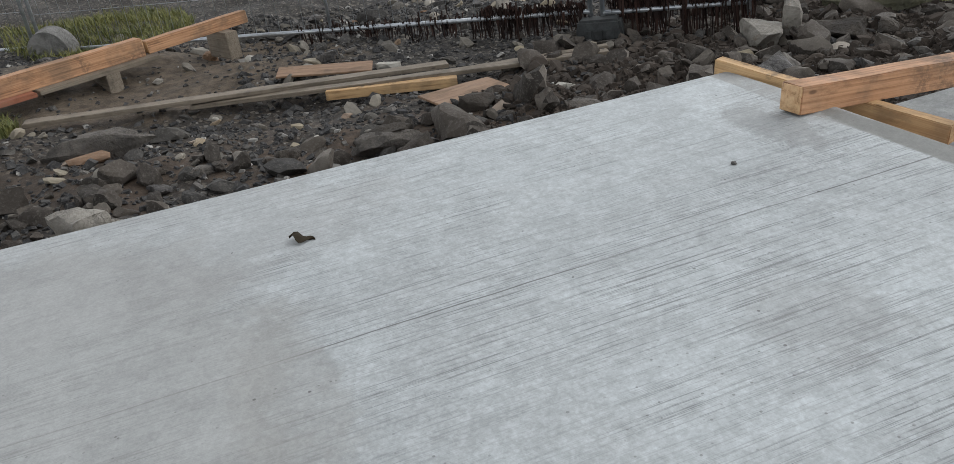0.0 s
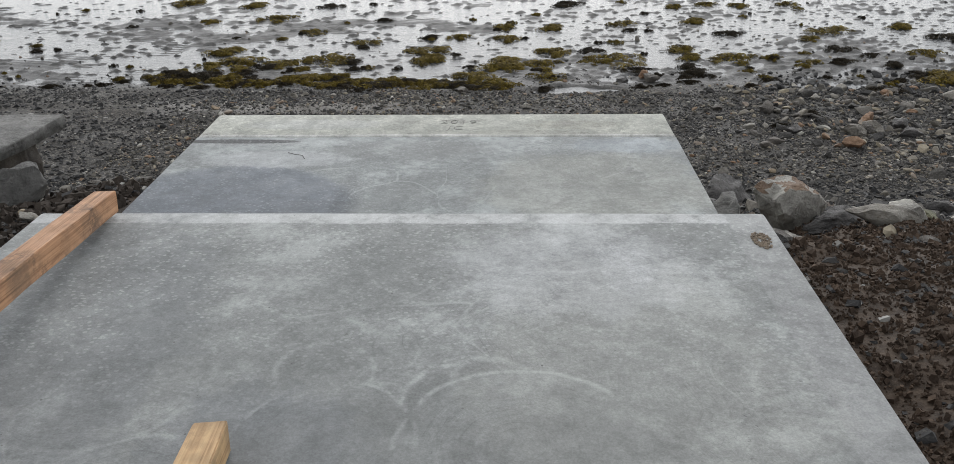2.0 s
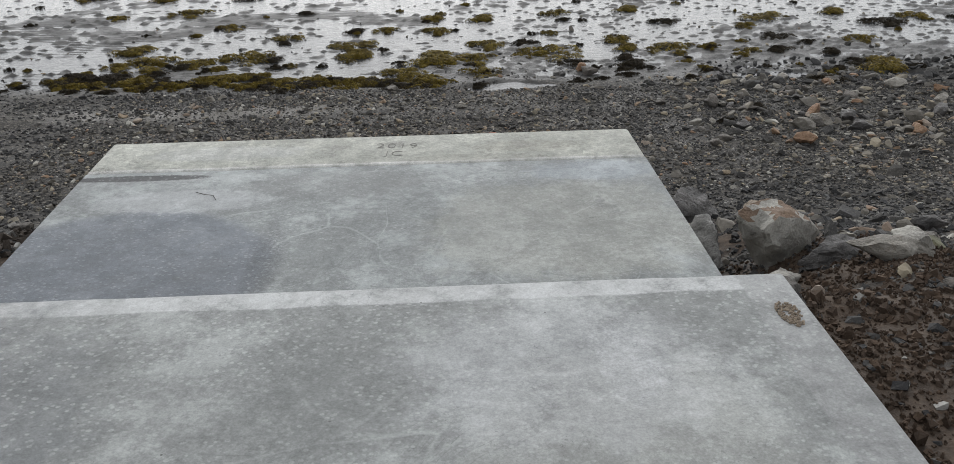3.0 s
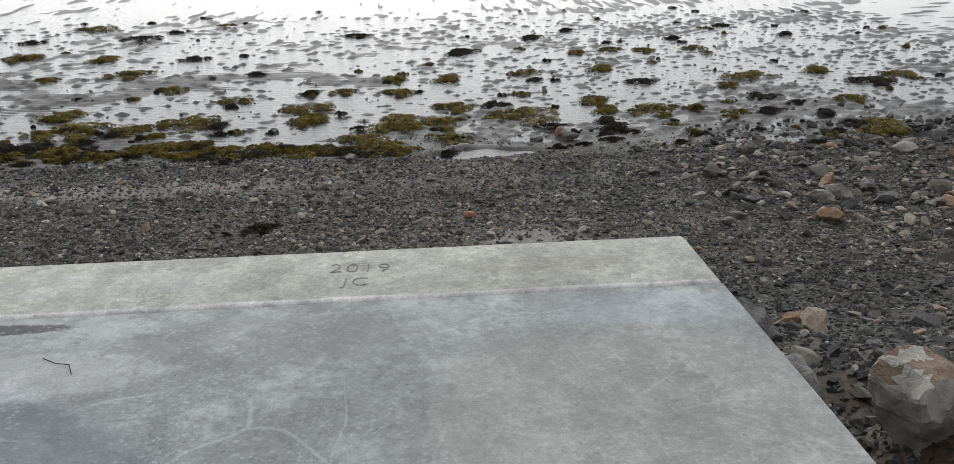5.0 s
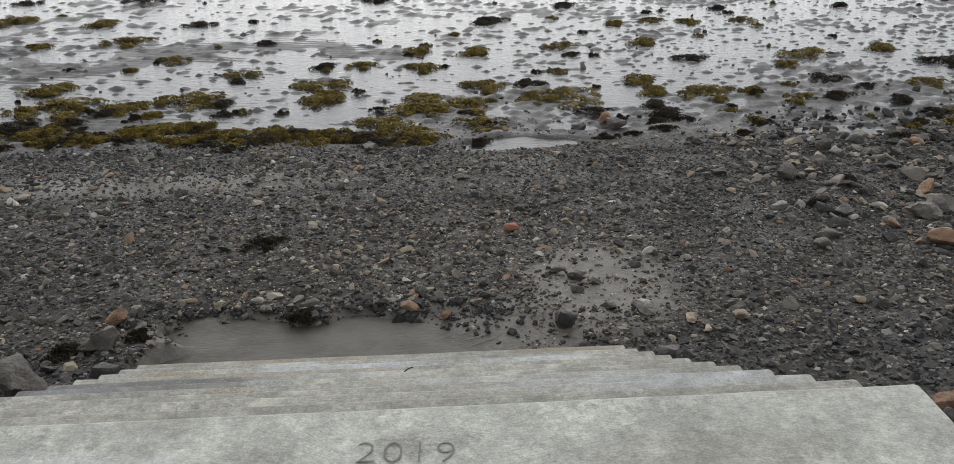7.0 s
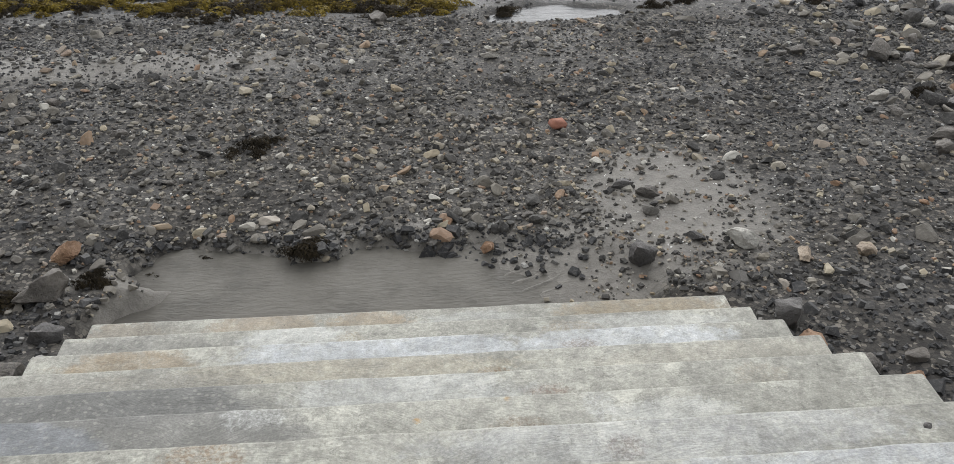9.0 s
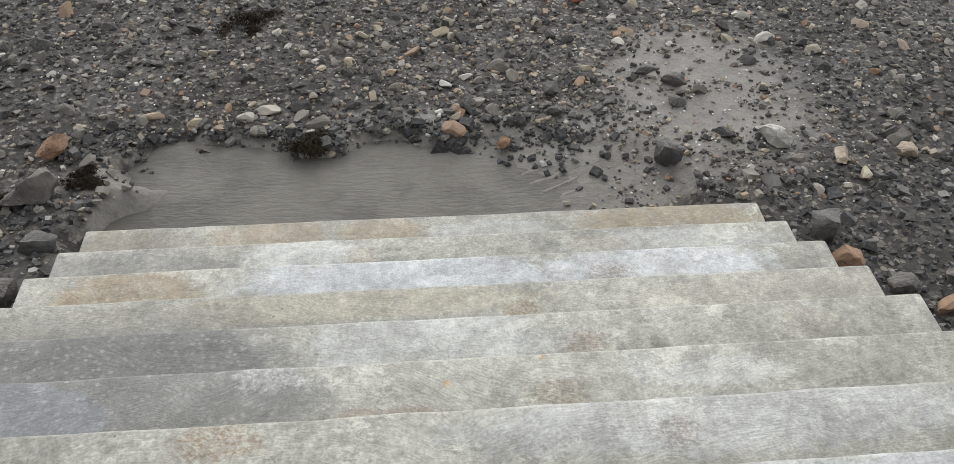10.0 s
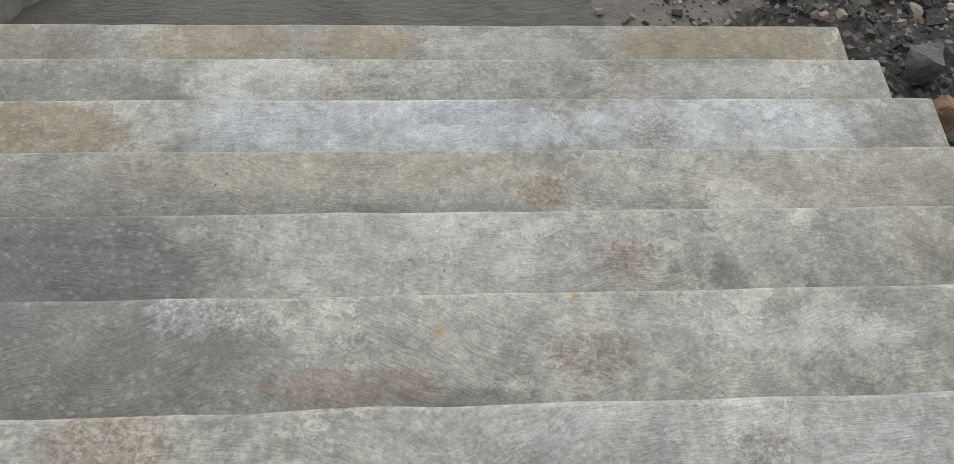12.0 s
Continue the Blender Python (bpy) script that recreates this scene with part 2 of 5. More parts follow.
DAMP_SHADE = (0.17, 0.185, 0.205)
RUST = (0.29, 0.235, 0.165)
PALE = (0.56, 0.57, 0.58)
BROWN = (0.20, 0.14, 0.10)
brushed_concrete = concrete("brushed_concrete", (0.545, 0.585, 0.595), (0.475, 0.505, 0.51), "brushed",
    # patch at (-2.1, -8.76): darker mottled edge strip plus its shadow line, painted
    stains=((-2.3, -11.35, 1.0, 0.62, 0.75, (0.31, 0.315, 0.305)), (-3.1, -11.2, 0.45, 0.9, 0.40, (0.34, 0.345, 0.34)), (-2.05, -10.78, 0.4, 0.12, 0.4, (0.30, 0.30, 0.285)), (-2.1, -8.76, 0.80, 0.055, 0.85, (0.19, 0.195, 0.182), 0.3, 0.12), (-1.25, -9.05, 0.35, 0.10, 0.35, (0.28, 0.285, 0.28)), (-2.75, -8.98, 0.25, 0.10, 0.5, (0.24, 0.245, 0.24)), (-1.72, -9.65, 0.16, 0.16, 0.35, (0.27, 0.275, 0.27))),
    margins=((1, -8.815, -8.6, (0.335, 0.34, 0.33), 0.9),))
swirled_concrete = concrete("swirled_concrete", (0.365, 0.379, 0.368), (0.28, 0.292, 0.284), "swirled",
    # first two: damp beside beam and offcut, with their soft shadows painted in
    stains=((-2.75, -7.3, 0.45, 1.5, 0.42, (0.16, 0.17, 0.18)), (-1.95, -7.7, 0.35, 0.5, 0.35, DAMP_SHADE), (-0.75, -7.2, 0.5, 0.9, 0.22, (0.40, 0.40, 0.36)),
            (-0.9, -6.35, 0.5, 0.4, 0.3, PALE), (-0.70, -6.35, 0.10, 0.20, 0.45, PALE), (-1.6, -7.6, 0.4, 0.30, 0.3, (0.19, 0.195, 0.19)), (-0.95, -7.6, 0.35, 0.25, 0.35, (0.20, 0.205, 0.20))),
    margins=((1, -5.92, -5.7, (0.53, 0.54, 0.535), 0.85), (0, -0.19, 0.1, (0.345, 0.35, 0.345), 0.85)), speckle=0.51)
floated_concrete = concrete("floated_concrete", (0.395, 0.418, 0.412), (0.26, 0.275, 0.27), "swirled",
    stains=((-2.85, -4.98, 0.76, 0.74, 0.85, (0.165, 0.182, 0.205), 0.16, 0.05), (-2.13, -4.85, 0.08, 0.40, 0.65, (0.11, 0.118, 0.125), 1.0, 0.10), (-2.72, -4.12, 0.5, 0.16, 0.35, PALE), (-3.05, -3.76, 0.42, 0.045, 0.95, (0.06, 0.06, 0.062), 0.3, 0.16),
            (-1.9, -3.95, 0.5, 0.2, 0.45, (0.20, 0.205, 0.20)), (-0.6, -4.6, 0.7, 0.6, 0.35, (0.40, 0.395, 0.34)), (-0.35, -3.85, 0.4, 0.14, 0.4, (0.36, 0.40, 0.44))), speckle=0.25)
strip_concrete = concrete("strip_concrete", (0.53, 0.535, 0.475), (0.45, 0.455, 0.405), "floated",
    stains=((-0.7, -3.42, 0.35, 0.1, 0.35, (0.30, 0.28, 0.23)), (-1.55, -3.33, 0.1, 0.05, 0.6, (0.20, 0.19, 0.17)), (-1.9, -3.35, 0.08, 0.04, 0.5, (0.22, 0.21, 0.19)), (-1.1, -3.6, 0.4, 0.07, 0.3, (0.30, 0.29, 0.25)),
            (-3.3, -3.62, 0.06, 0.05, 0.8, (0.15, 0.145, 0.13)), (-2.6, -3.4, 0.5, 0.12, 0.3, PALE)),
    margins=((1, -3.70, -3.636, (0.66, 0.65, 0.62), 0.95),))
WHITE = (0.51, 0.515, 0.49)
CHALK = (0.52, 0.54, 0.555)
DULL = (0.19, 0.187, 0.172)
TAN = (0.27, 0.222, 0.15)
# stains tread by tread, from the lowest
FOOT_STAINS = ((-2.5, -0.10, 0.28, 0.12, 0.75, RUST), (-1.95, -0.10, 0.20, 0.10, 0.75, RUST), (-0.5, -0.12, 0.45, 0.14, 0.85, TAN), (-3.2, -0.14, 0.2, 0.12, 0.6, RUST), (-1.4, -0.15, 0.3, 0.1, 0.4, WHITE))
LOW_STAINS = ((-2.3, -0.44, 0.26, 0.12, 0.65, WHITE), (-0.6, -0.46, 0.5, 0.10, 0.45, WHITE), (-2.03, -0.45, 0.07, 0.06, 0.6, TAN), (-0.95, -0.44, 0.14, 0.06, 0.6, RUST), (-3.0, -0.48, 0.45, 0.14, 0.8, (0.21, 0.205, 0.185)), (-3.1, -0.15, 0.3, 0.12, 0.6, (0.22, 0.205, 0.175)))
CHALK_STAINS = ((-1.85, -0.78, 0.65, 0.15, 0.8, CHALK), (-0.75, -0.78, 0.45, 0.14, 0.7, CHALK), (-2.95, -0.80, 0.30, 0.14, 0.85, (0.25, 0.20, 0.135)), (-0.98, -0.80, 0.10, 0.07, 0.65, (0.20, 0.15, 0.11), 0.6, 0.42), (-1.55, -0.72, 0.22, 0.05, 0.5, (0.25, 0.26, 0.26)))
BUFF_STAINS = ((-1.40, -1.13, 0.07, 0.05, 0.8, (0.21, 0.145, 0.085), 0.5, 0.35), (-2.1, -1.06, 0.8, 0.07, 0.4, (0.42, 0.37, 0.27)), (-0.4, -1.1, 0.6, 0.1, 0.4, (0.42, 0.39, 0.32)), (-2.7, -1.08, 0.12, 0.07, 0.5, WHITE), (-1.7, -1.20, 0.35, 0.04, 0.5, DULL), (-2.95, -1.14, 0.55, 0.14, 0.65, (0.215, 0.205, 0.178)))
DULL_STAINS = ((-3.0, -1.45, 0.76, 0.26, 1.0, (0.165, 0.164, 0.152), 0.2, 0.08), (-1.75, -1.42, 0.42, 0.16, 0.6, WHITE), (-1.24, -1.44, 0.08, 0.055, 0.7, (0.17, 0.115, 0.085), 0.6, 0.40), (-0.45, -1.40, 0.10, 0.07, 0.35, RUST))
DAMP_STAINS = ((-2.50, -1.74, 0.45, 0.17, 0.85, (0.18, 0.177, 0.163), 0.3, 0.16), (-3.06, -1.77, 0.40, 0.16, 0.9, (0.20, 0.208, 0.214), 0.15, 0.08), (-2.23, -1.65, 0.10, 0.05, 0.6, WHITE), (-1.39, -1.77, 0.09, 0.055, 0.7, (0.18, 0.135, 0.09), 0.6, 0.42), (-1.712, -1.708, 0.016, 0.012, 0.9, (0.38, 0.23, 0.08)), (-1.42, -1.63, 0.012, 0.012, 0.8, (0.36, 0.23, 0.09)), (-1.95, -1.87, 0.5, 0.05, 0.7, (0.18, 0.18, 0.165)))
WORN_STAINS = ((-1.13, -1.68, 0.05, 0.08, 0.5, WHITE), (-0.9, -1.72, 0.22, 0.05, 0.45, WHITE), (-1.9, -1.82, 0.18, 0.04, 0.6, (0.24, 0.18, 0.13)), (-2.30, -1.98, 0.11, 0.06, 0.8, (0.20, 0.145, 0.095), 0.5, 0.3), (-2.45, -2.10, 0.14, 0.07, 0.65, (0.25, 0.19, 0.15)), (-1.14, -2.03, 0.06, 0.05, 0.8, (0.13, 0.095, 0.065), 0.5, 0.35), (-1.0, -2.0, 0.7, 0.10, 0.35, (0.46, 0.47, 0.48)), (-1.6, -2.04, 0.07, 0.05, 0.5, DULL))
TOP_STAINS = ((-1.25, -2.42, 0.10, 0.07, 0.8, BROWN), (-0.5, -2.4, 0.8, 0.2, 0.5, (0.46, 0.48, 0.51)), (-2.6, -2.35, 0.5, 0.1, 0.5, (0.23, 0.225, 0.21)))
step_concrete = concrete("step_concrete", (0.405, 0.398, 0.345), (0.285, 0.279, 0.240), "floated",
    stains=FOOT_STAINS + LOW_STAINS + CHALK_STAINS + BUFF_STAINS + DULL_STAINS + DAMP_STAINS + WORN_STAINS + TOP_STAINS, speckle=0.2)


def ground_material():
    m = Nodes("shingle_and_mud", 0.7)
    x, y = m.axis(0), m.axis(1)
    big, mid, fine = m.noise(1.1, 6, 0.65), m.noise(11.0, 6, 0.7), m.noise(60.0, 3, 0.7)
    cells = m.voronoi(34.0, out="Color")
    grit = m.ramp(m.axis(0, cells), ((0.0, (0.019, 0.0175, 0.016)), (0.45, (0.045, 0.041, 0.036)), (0.8, (0.088, 0.079, 0.067)), (1.0, (0.20, 0.18, 0.15))))
    gap = m.span(m.voronoi(34.0, feature="DISTANCE_TO_EDGE"), 0.0, 0.12)
    grit = m.mix(gap, (0.032, 0.030, 0.027), grit)
    soil = m.mix(m.span(mid, 0.3, 0.7), (0.042, 0.031, 0.023), (0.115, 0.085, 0.062))
    mud = m.mix(m.span(mid, 0.3, 0.7), (0.040, 0.039, 0.037), (0.085, 0.082, 0.076))
    silt = m.mix(m.span(mid, 0.3, 0.7), (0.130, 0.121, 0.106), (0.200, 0.187, 0.164))
    bank = m.math("MULTIPLY", m.span(m.math("ADD", y, m.math("MULTIPLY", big, 1.5)), -1.2, -2.6), m.span(m.noise(1.7, 5, 0.6), 0.34, 0.52))
    bank = m.math("MULTIPLY", bank, m.span(m.math("ADD", x, m.math("MULTIPLY", big, 1.2)), -6.6, -4.6))
    col = m.mix(bank, grit, soil)
    wet = m.span(m.math("ADD", y, m.math("MULTIPLY", m.math("SUBTRACT", big, 0.5), 2.0)), 6.0, 7.0)
    col = m.mix(wet, col, mud)
    pool = m.math("MAXIMUM", m.blob(-1.9, 0.4, 1.7, 0.62, 0.25, 0.2), m.math("MAXIMUM", m.math("MAXIMUM", m.blob(0.08, 1.25, 0.60, 0.85, 0.6, 0.25), m.blob(-0.55, 0.65, 0.55, 0.45, 0.5, 0.2)), m.math("MULTIPLY", m.blob(-5.0, 4.4, 2.4, 0.45, 0.8, 0.35), 0.75)))
    col = m.mix(pool, col, silt)
    sand = m.blob(-8.3, -11.0, 1.3, 1.6, 0.5, 0.3)
    col = m.mix(sand, col, m.mix(m.span(mid, 0.3, 0.7), (0.06, 0.048, 0.036), (0.15, 0.118, 0.085)))
    rough = m.mix(wet, m.span(big, 0.3, 0.7, 0.6, 0.9), (0.45, 0.45, 0.45))
    rough = m.mix(m.math("MULTIPLY", pool, 0.45), rough, (0.4, 0.4, 0.4))
    n = m.bump(m.math("ADD", m.math("MULTIPLY", m.axis(1, cells), 0.5), fine), 0.6, 0.012)
    n = m.bump(mid, 0.5, 0.03, n)
    return m.done(col, rough, n, **{"Specular IOR Level": m.span(wet, 0.0, 1.0, 0.25, 0.30)})


STONE_TONES = ((0.0, (0.030, 0.029, 0.028)), (0.36, (0.070, 0.066, 0.060)), (0.58, (0.135, 0.122, 0.102)), (0.73, (0.235, 0.216, 0.182)), (0.85, (0.36, 0.31, 0.22)), (0.91, (0.27, 0.165, 0.10)), (0.96, (0.38, 0.355, 0.305)), (1.0, (0.56, 0.54, 0.48)))
GRIT_TONES = ((0.0, (0.022, 0.022, 0.023)), (0.5, (0.048, 0.048, 0.049)), (0.8, (0.085, 0.083, 0.080)), (0.94, (0.16, 0.15, 0.135)), (1.0, (0.42, 0.41, 0.38)))
RUBBLE_TONES = ((0.0, (0.032, 0.027, 0.022)), (0.4, (0.058, 0.049, 0.041)), (0.75, (0.092, 0.078, 0.064)), (0.93, (0.15, 0.133, 0.112)), (1.0, (0.22, 0.20, 0.17)))


def stone_material(name, per_island, tones=STONE_TONES):
    m = Nodes(name, 0.6)
    pick = m.geo.outputs["Random Per Island"] if per_island else m.info.outputs["Random"]
    base = m.ramp(pick, tones)
    v, f = m.noise(9.0, 6, 0.7), m.noise(55.0, 4, 0.7)
    col = m.mix(m.span(v, 0.32, 0.68, 0.0, 0.55), base, m.mix(0.5, base, (0.02, 0.019, 0.017)))
    col = m.mix(m.span(f, 0.48, 0.72, 0.0, 0.25), col, (0.30, 0.28, 0.245))
    n = m.bump(f, 0.5, 0.006)
    n = m.bump(v, 0.6, 0.02, n)
    return m.done(col, m.span(v, 0.3, 0.7, 0.66, 0.92), n, **{"Specular IOR Level": 0.32})


def rock_material(name, a, b, c=None, rough=0.75, top_pale=0.35):
    m = Nodes(name, rough)
    v, w, f = m.noise(4.0, 7, 0.68), m.noise(13.0, 6, 0.7), m.noise(70.0, 4, 0.7)
    col = m.mix(m.span(v, 0.35, 0.65), a, b)
    col = m.mix(m.span(w, 0.55, 0.72, 0.0, 0.6), col, c or tuple(x * 0.45 for x in a))
    # upward faces mixed towards a paler tone, broken up by fine noise
    up = m.span(m.axis(2, m.geo.outputs["Normal"]), 0.35, 0.95, 0.0, top_pale)
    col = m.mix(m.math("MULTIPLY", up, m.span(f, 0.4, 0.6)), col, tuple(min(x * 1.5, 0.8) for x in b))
    n = m.bump(f, 0.7, 0.008)
    n = m.bump(w, 1.0, 0.05, n)
    n = m.bump(m.voronoi(5.5), 0.6, 0.08, n)
    return m.done(col, m.span(w, 0.3, 0.7, rough - 0.15, min(1.0, rough + 0.15)), n)


def wood_material(name, light, dark, dirt=0.4, along=(1.6, 85.0, 85.0), grey=None, smear=0.0):
    """Sawn timber, with the grain along the object's own x axis."""
    m = Nodes(name, 0.7)
    tc = m.tree.nodes.new("ShaderNodeTexCoord").outputs["Object"]
    warp = m.vec("ADD", m.scaled(along, tc), m.scaled((30.0, 30.0, 30.0), m.info.outputs["Location"]))
    g, big, f = m.noise(1.0, 5, 0.65, warp, 0.6), m.noise(3.0, 5, 0.65, tc), m.noise(80.0, 3, 0.6, tc)
    col = m.mix(m.span(g, 0.34, 0.66), light, dark)
    col = m.mix(m.span(g, 0.55, 0.70, 0.0, 0.75), col, tuple(x * 0.5 for x in dark))
    col = m.mix(m.span(m.noise(14.0, 6, 0.75, tc, 0.0, (0.35, 1.0, 1.0)), 0.50, 0.68, 0.0, dirt), col, tuple(x * 0.45 for x in dark))
    col = m.mix(m.span(big, 0.46, 0.68, 0.0, dirt), col, grey or (0.10, 0.085, 0.065))
    if smear:
        black = m.math("MULTIPLY", m.span(m.noise(3.4, 3, 0.5, m.vec("ADD", tc, (0.31, 0.2, 0.0))), 0.52, 0.62), m.span(m.noise(34.0, 5, 0.75, tc), 0.42, 0.56))
        col = m.mix(m.math("MULTIPLY", black, smear), col, (0.035, 0.03, 0.026))
    knots = m.span(m.voronoi(5.0, m.vec("MULTIPLY", tc, (0.9, 2.4, 2.4))), 0.12, 0.05)
    col = m.mix(m.math("MULTIPLY", knots, 0.75), col, tuple(x * 0.28 for x in dark))
    n = m.bump(g, 0.4, 0.003)
    n = m.bump(f, 0.3, 0.002, n)
    return m.done(col, m.span(big, 0.3, 0.7, 0.55, 0.8), n)


def water_material(name, bed, ripple, scale, rough=0.02, ior=1.33, level=0.5):
    m = Nodes(name, rough)
    n1 = m.noise(scale, 4, 0.6, stretch=(0.6, 1.6, 1.0), distort=0.4)
    n2 = m.noise(scale * 0.13, 4, 0.6)
    col = m.mix(m.span(n2, 0.35, 0.65), bed, tuple(x * 1.4 for x in bed))
    return m.done(col, rough, m.bump(n1, ripple, 0.02), IOR=ior, **{"Specular IOR Level": level})


def plain_material(name, a, b, scale=12.0, rough=0.6, metal=0.0, bump=0.3):
    m = Nodes(name, rough)
    v, f = m.noise(scale, 6, 0.7), m.noise(scale * 6, 3, 0.6)
    col = m.mix(m.span(v, 0.35, 0.65), a, b)
    return m.done(col, m.span(v, 0.2, 0.8, max(0.05, rough - 0.15), min(1.0, rough + 0.15)), m.bump(f, bump, 0.003), Metallic=metal)


def earth_material(name, a, b, c):
    m = Nodes(name, 0.9)
    v, f = m.noise(9.0, 6, 0.7), m.noise(60.0, 4, 0.7)
    col = m.mix(m.geo.outputs["Random Per Island"], a, b)
    col = m.mix(m.span(v, 0.4, 0.65), col, c)
    return m.done(col, 0.92, m.bump(f, 0.8, 0.008), **{"Specular IOR Level": 0.2})


earth_mat = earth_material("dug_earth", (0.045, 0.031, 0.022), (0.135, 0.096, 0.069), (0.072, 0.053, 0.040))
dark_earth_mat = earth_material("dark_earth", (0.034, 0.028, 0.023), (0.098, 0.081, 0.067), (0.056, 0.046, 0.038))
ground_mat = ground_material()
pebble_mat = stone_material("beach_pebbles", True)
rubble_mat = stone_material("bank_rubble", True, RUBBLE_TONES)
grit_mat = stone_material("black_grit", True, GRIT_TONES)
cobble_mat = stone_material("beach_cobbles", False)
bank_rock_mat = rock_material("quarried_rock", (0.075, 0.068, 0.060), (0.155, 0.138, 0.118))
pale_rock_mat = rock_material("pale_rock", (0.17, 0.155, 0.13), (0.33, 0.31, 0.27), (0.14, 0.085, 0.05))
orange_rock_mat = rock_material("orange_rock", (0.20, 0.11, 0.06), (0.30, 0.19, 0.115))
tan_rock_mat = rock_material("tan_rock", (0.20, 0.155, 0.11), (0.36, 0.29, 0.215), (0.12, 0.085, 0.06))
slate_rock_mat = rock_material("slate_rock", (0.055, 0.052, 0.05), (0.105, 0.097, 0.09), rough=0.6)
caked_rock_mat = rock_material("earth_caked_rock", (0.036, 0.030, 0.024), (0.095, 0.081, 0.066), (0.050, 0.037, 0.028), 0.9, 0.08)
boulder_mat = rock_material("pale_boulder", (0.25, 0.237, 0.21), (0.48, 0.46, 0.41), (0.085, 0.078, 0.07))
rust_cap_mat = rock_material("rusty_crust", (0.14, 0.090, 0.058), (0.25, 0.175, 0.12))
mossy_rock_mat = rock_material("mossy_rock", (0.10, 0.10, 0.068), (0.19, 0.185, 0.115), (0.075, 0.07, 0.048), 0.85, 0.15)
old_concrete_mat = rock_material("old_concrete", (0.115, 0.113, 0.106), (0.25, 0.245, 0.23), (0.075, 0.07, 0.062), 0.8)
end_timber = wood_material("sawn_end", (0.60, 0.40, 0.22), (0.46, 0.27, 0.13), 0.3, (40.0, 40.0, 40.0))
fresh_timber = wood_material("fresh_timber", (0.56, 0.315, 0.17), (0.36, 0.18, 0.085), 0.5, smear=0.5)
dirty_timber = wood_material("dirty_timber", (0.62, 0.42, 0.22), (0.47, 0.285, 0.13), 0.38, smear=0.85)
grey_timber = wood_material("weathered_timber", (0.25, 0.21, 0.16), (0.16, 0.13, 0.095), 0.6)
red_ply = wood_material("red_plywood", (0.34, 0.13, 0.07), (0.25, 0.085, 0.045), 0.4, (3.0, 22.0, 22.0), (0.30, 0.17, 0.12))
brown_ply = wood_material("brown_plywood", (0.30, 0.19, 0.115), (0.22, 0.13, 0.075), 0.4, (3.0, 22.0, 22.0))
sea_mat = water_material("shallow_water", (0.05, 0.051, 0.052), 0.40, 9.0, 0.10, 1.33, 0.26)
pool_mat = water_material("silty_water", (0.098, 0.092, 0.080), 0.45, 26.0, 0.10, 1.33, 0.12)
galvanised = plain_material("galvanised_steel", (0.38, 0.41, 0.44), (0.55, 0.58, 0.60), 20.0, 0.42, 0.8)
rubber = plain_material("black_rubber", (0.018, 0.02, 0.02), (0.05, 0.055, 0.055), 15.0, 0.75)
grass_mat = plain_material("rough_grass", (0.08, 0.10, 0.025), (0.21, 0.20, 0.06), 6.0, 0.7)
inscription_mat = plain_material("scratched_concrete", (0.16, 0.155, 0.145), (0.24, 0.23, 0.215), 40.0, 0.9)
crumb_mat = plain_material("dry_earth", (0.17, 0.135, 0.10), (0.32, 0.26, 0.195), 60.0, 0.95)
shell_mat = plain_material("broken_shell", (0.55, 0.54, 0.50), (0.75, 0.74, 0.70), 40.0, 0.5)
brick_mat = plain_material("worn_red_brick", (0.22, 0.090, 0.058), (0.32, 0.145, 0.095), 18.0, 0.85)


def seaweed_material(name, a, b, c):
    m = Nodes(name, 0.7)
    v = m.noise(5.0, 5, 0.65)
    col = m.mix(m.geo.outputs["Random Per Island"], a, b)
    col = m.mix(m.span(v, 0.45, 0.62), col, c)
    return m.done(col, m.span(v, 0.3, 0.7, 0.6, 0.85), m.bump(m.noise(60.0, 3), 0.4, 0.004), **{"Specular IOR Level": 0.15})


wrack_mat = seaweed_material("bladder_wrack", (0.075, 0.056, 0.010), (0.24, 0.175, 0.026), (0.070, 0.050, 0.012))
dark_wrack_mat = seaweed_material("dark_wrack", (0.014, 0.011, 0.008), (0.05, 0.038, 0.020), (0.024, 0.019, 0.012))
red_wrack_mat = seaweed_material("dried_red_wrack", (0.016, 0.011, 0.010), (0.050, 0.027, 0.021), (0.022, 0.015, 0.013))

# ---- terrain ----


def lattice(ix, iy, seed):
    h = (ix * 374761393 + iy * 668265263 + seed * 1442695041) & 0xFFFFFFFF
    h = ((h ^ (h >> 13)) * 1274126177) & 0xFFFFFFFF
    return ((h ^ (h >> 16)) & 0xFFFF) / 65535.0


def value_noise(x, y, seed=0):
    """Smooth noise from 0 to 1 on arrays."""
    xf, yf = np.floor(x), np.floor(y)
    ix, iy = xf.astype(np.int64), yf.astype(np.int64)
    u, v = x - xf, y - yf
    u, v = u * u * (3 - 2 * u), v * v * (3 - 2 * v)
    a, b = lattice(ix, iy, seed), lattice(ix + 1, iy, seed)
    c, d = lattice(ix, iy + 1, seed), lattice(ix + 1, iy + 1, seed)
    return (a * (1 - u) + b * u) * (1 - v) + (c * (1 - u) + d * u) * v


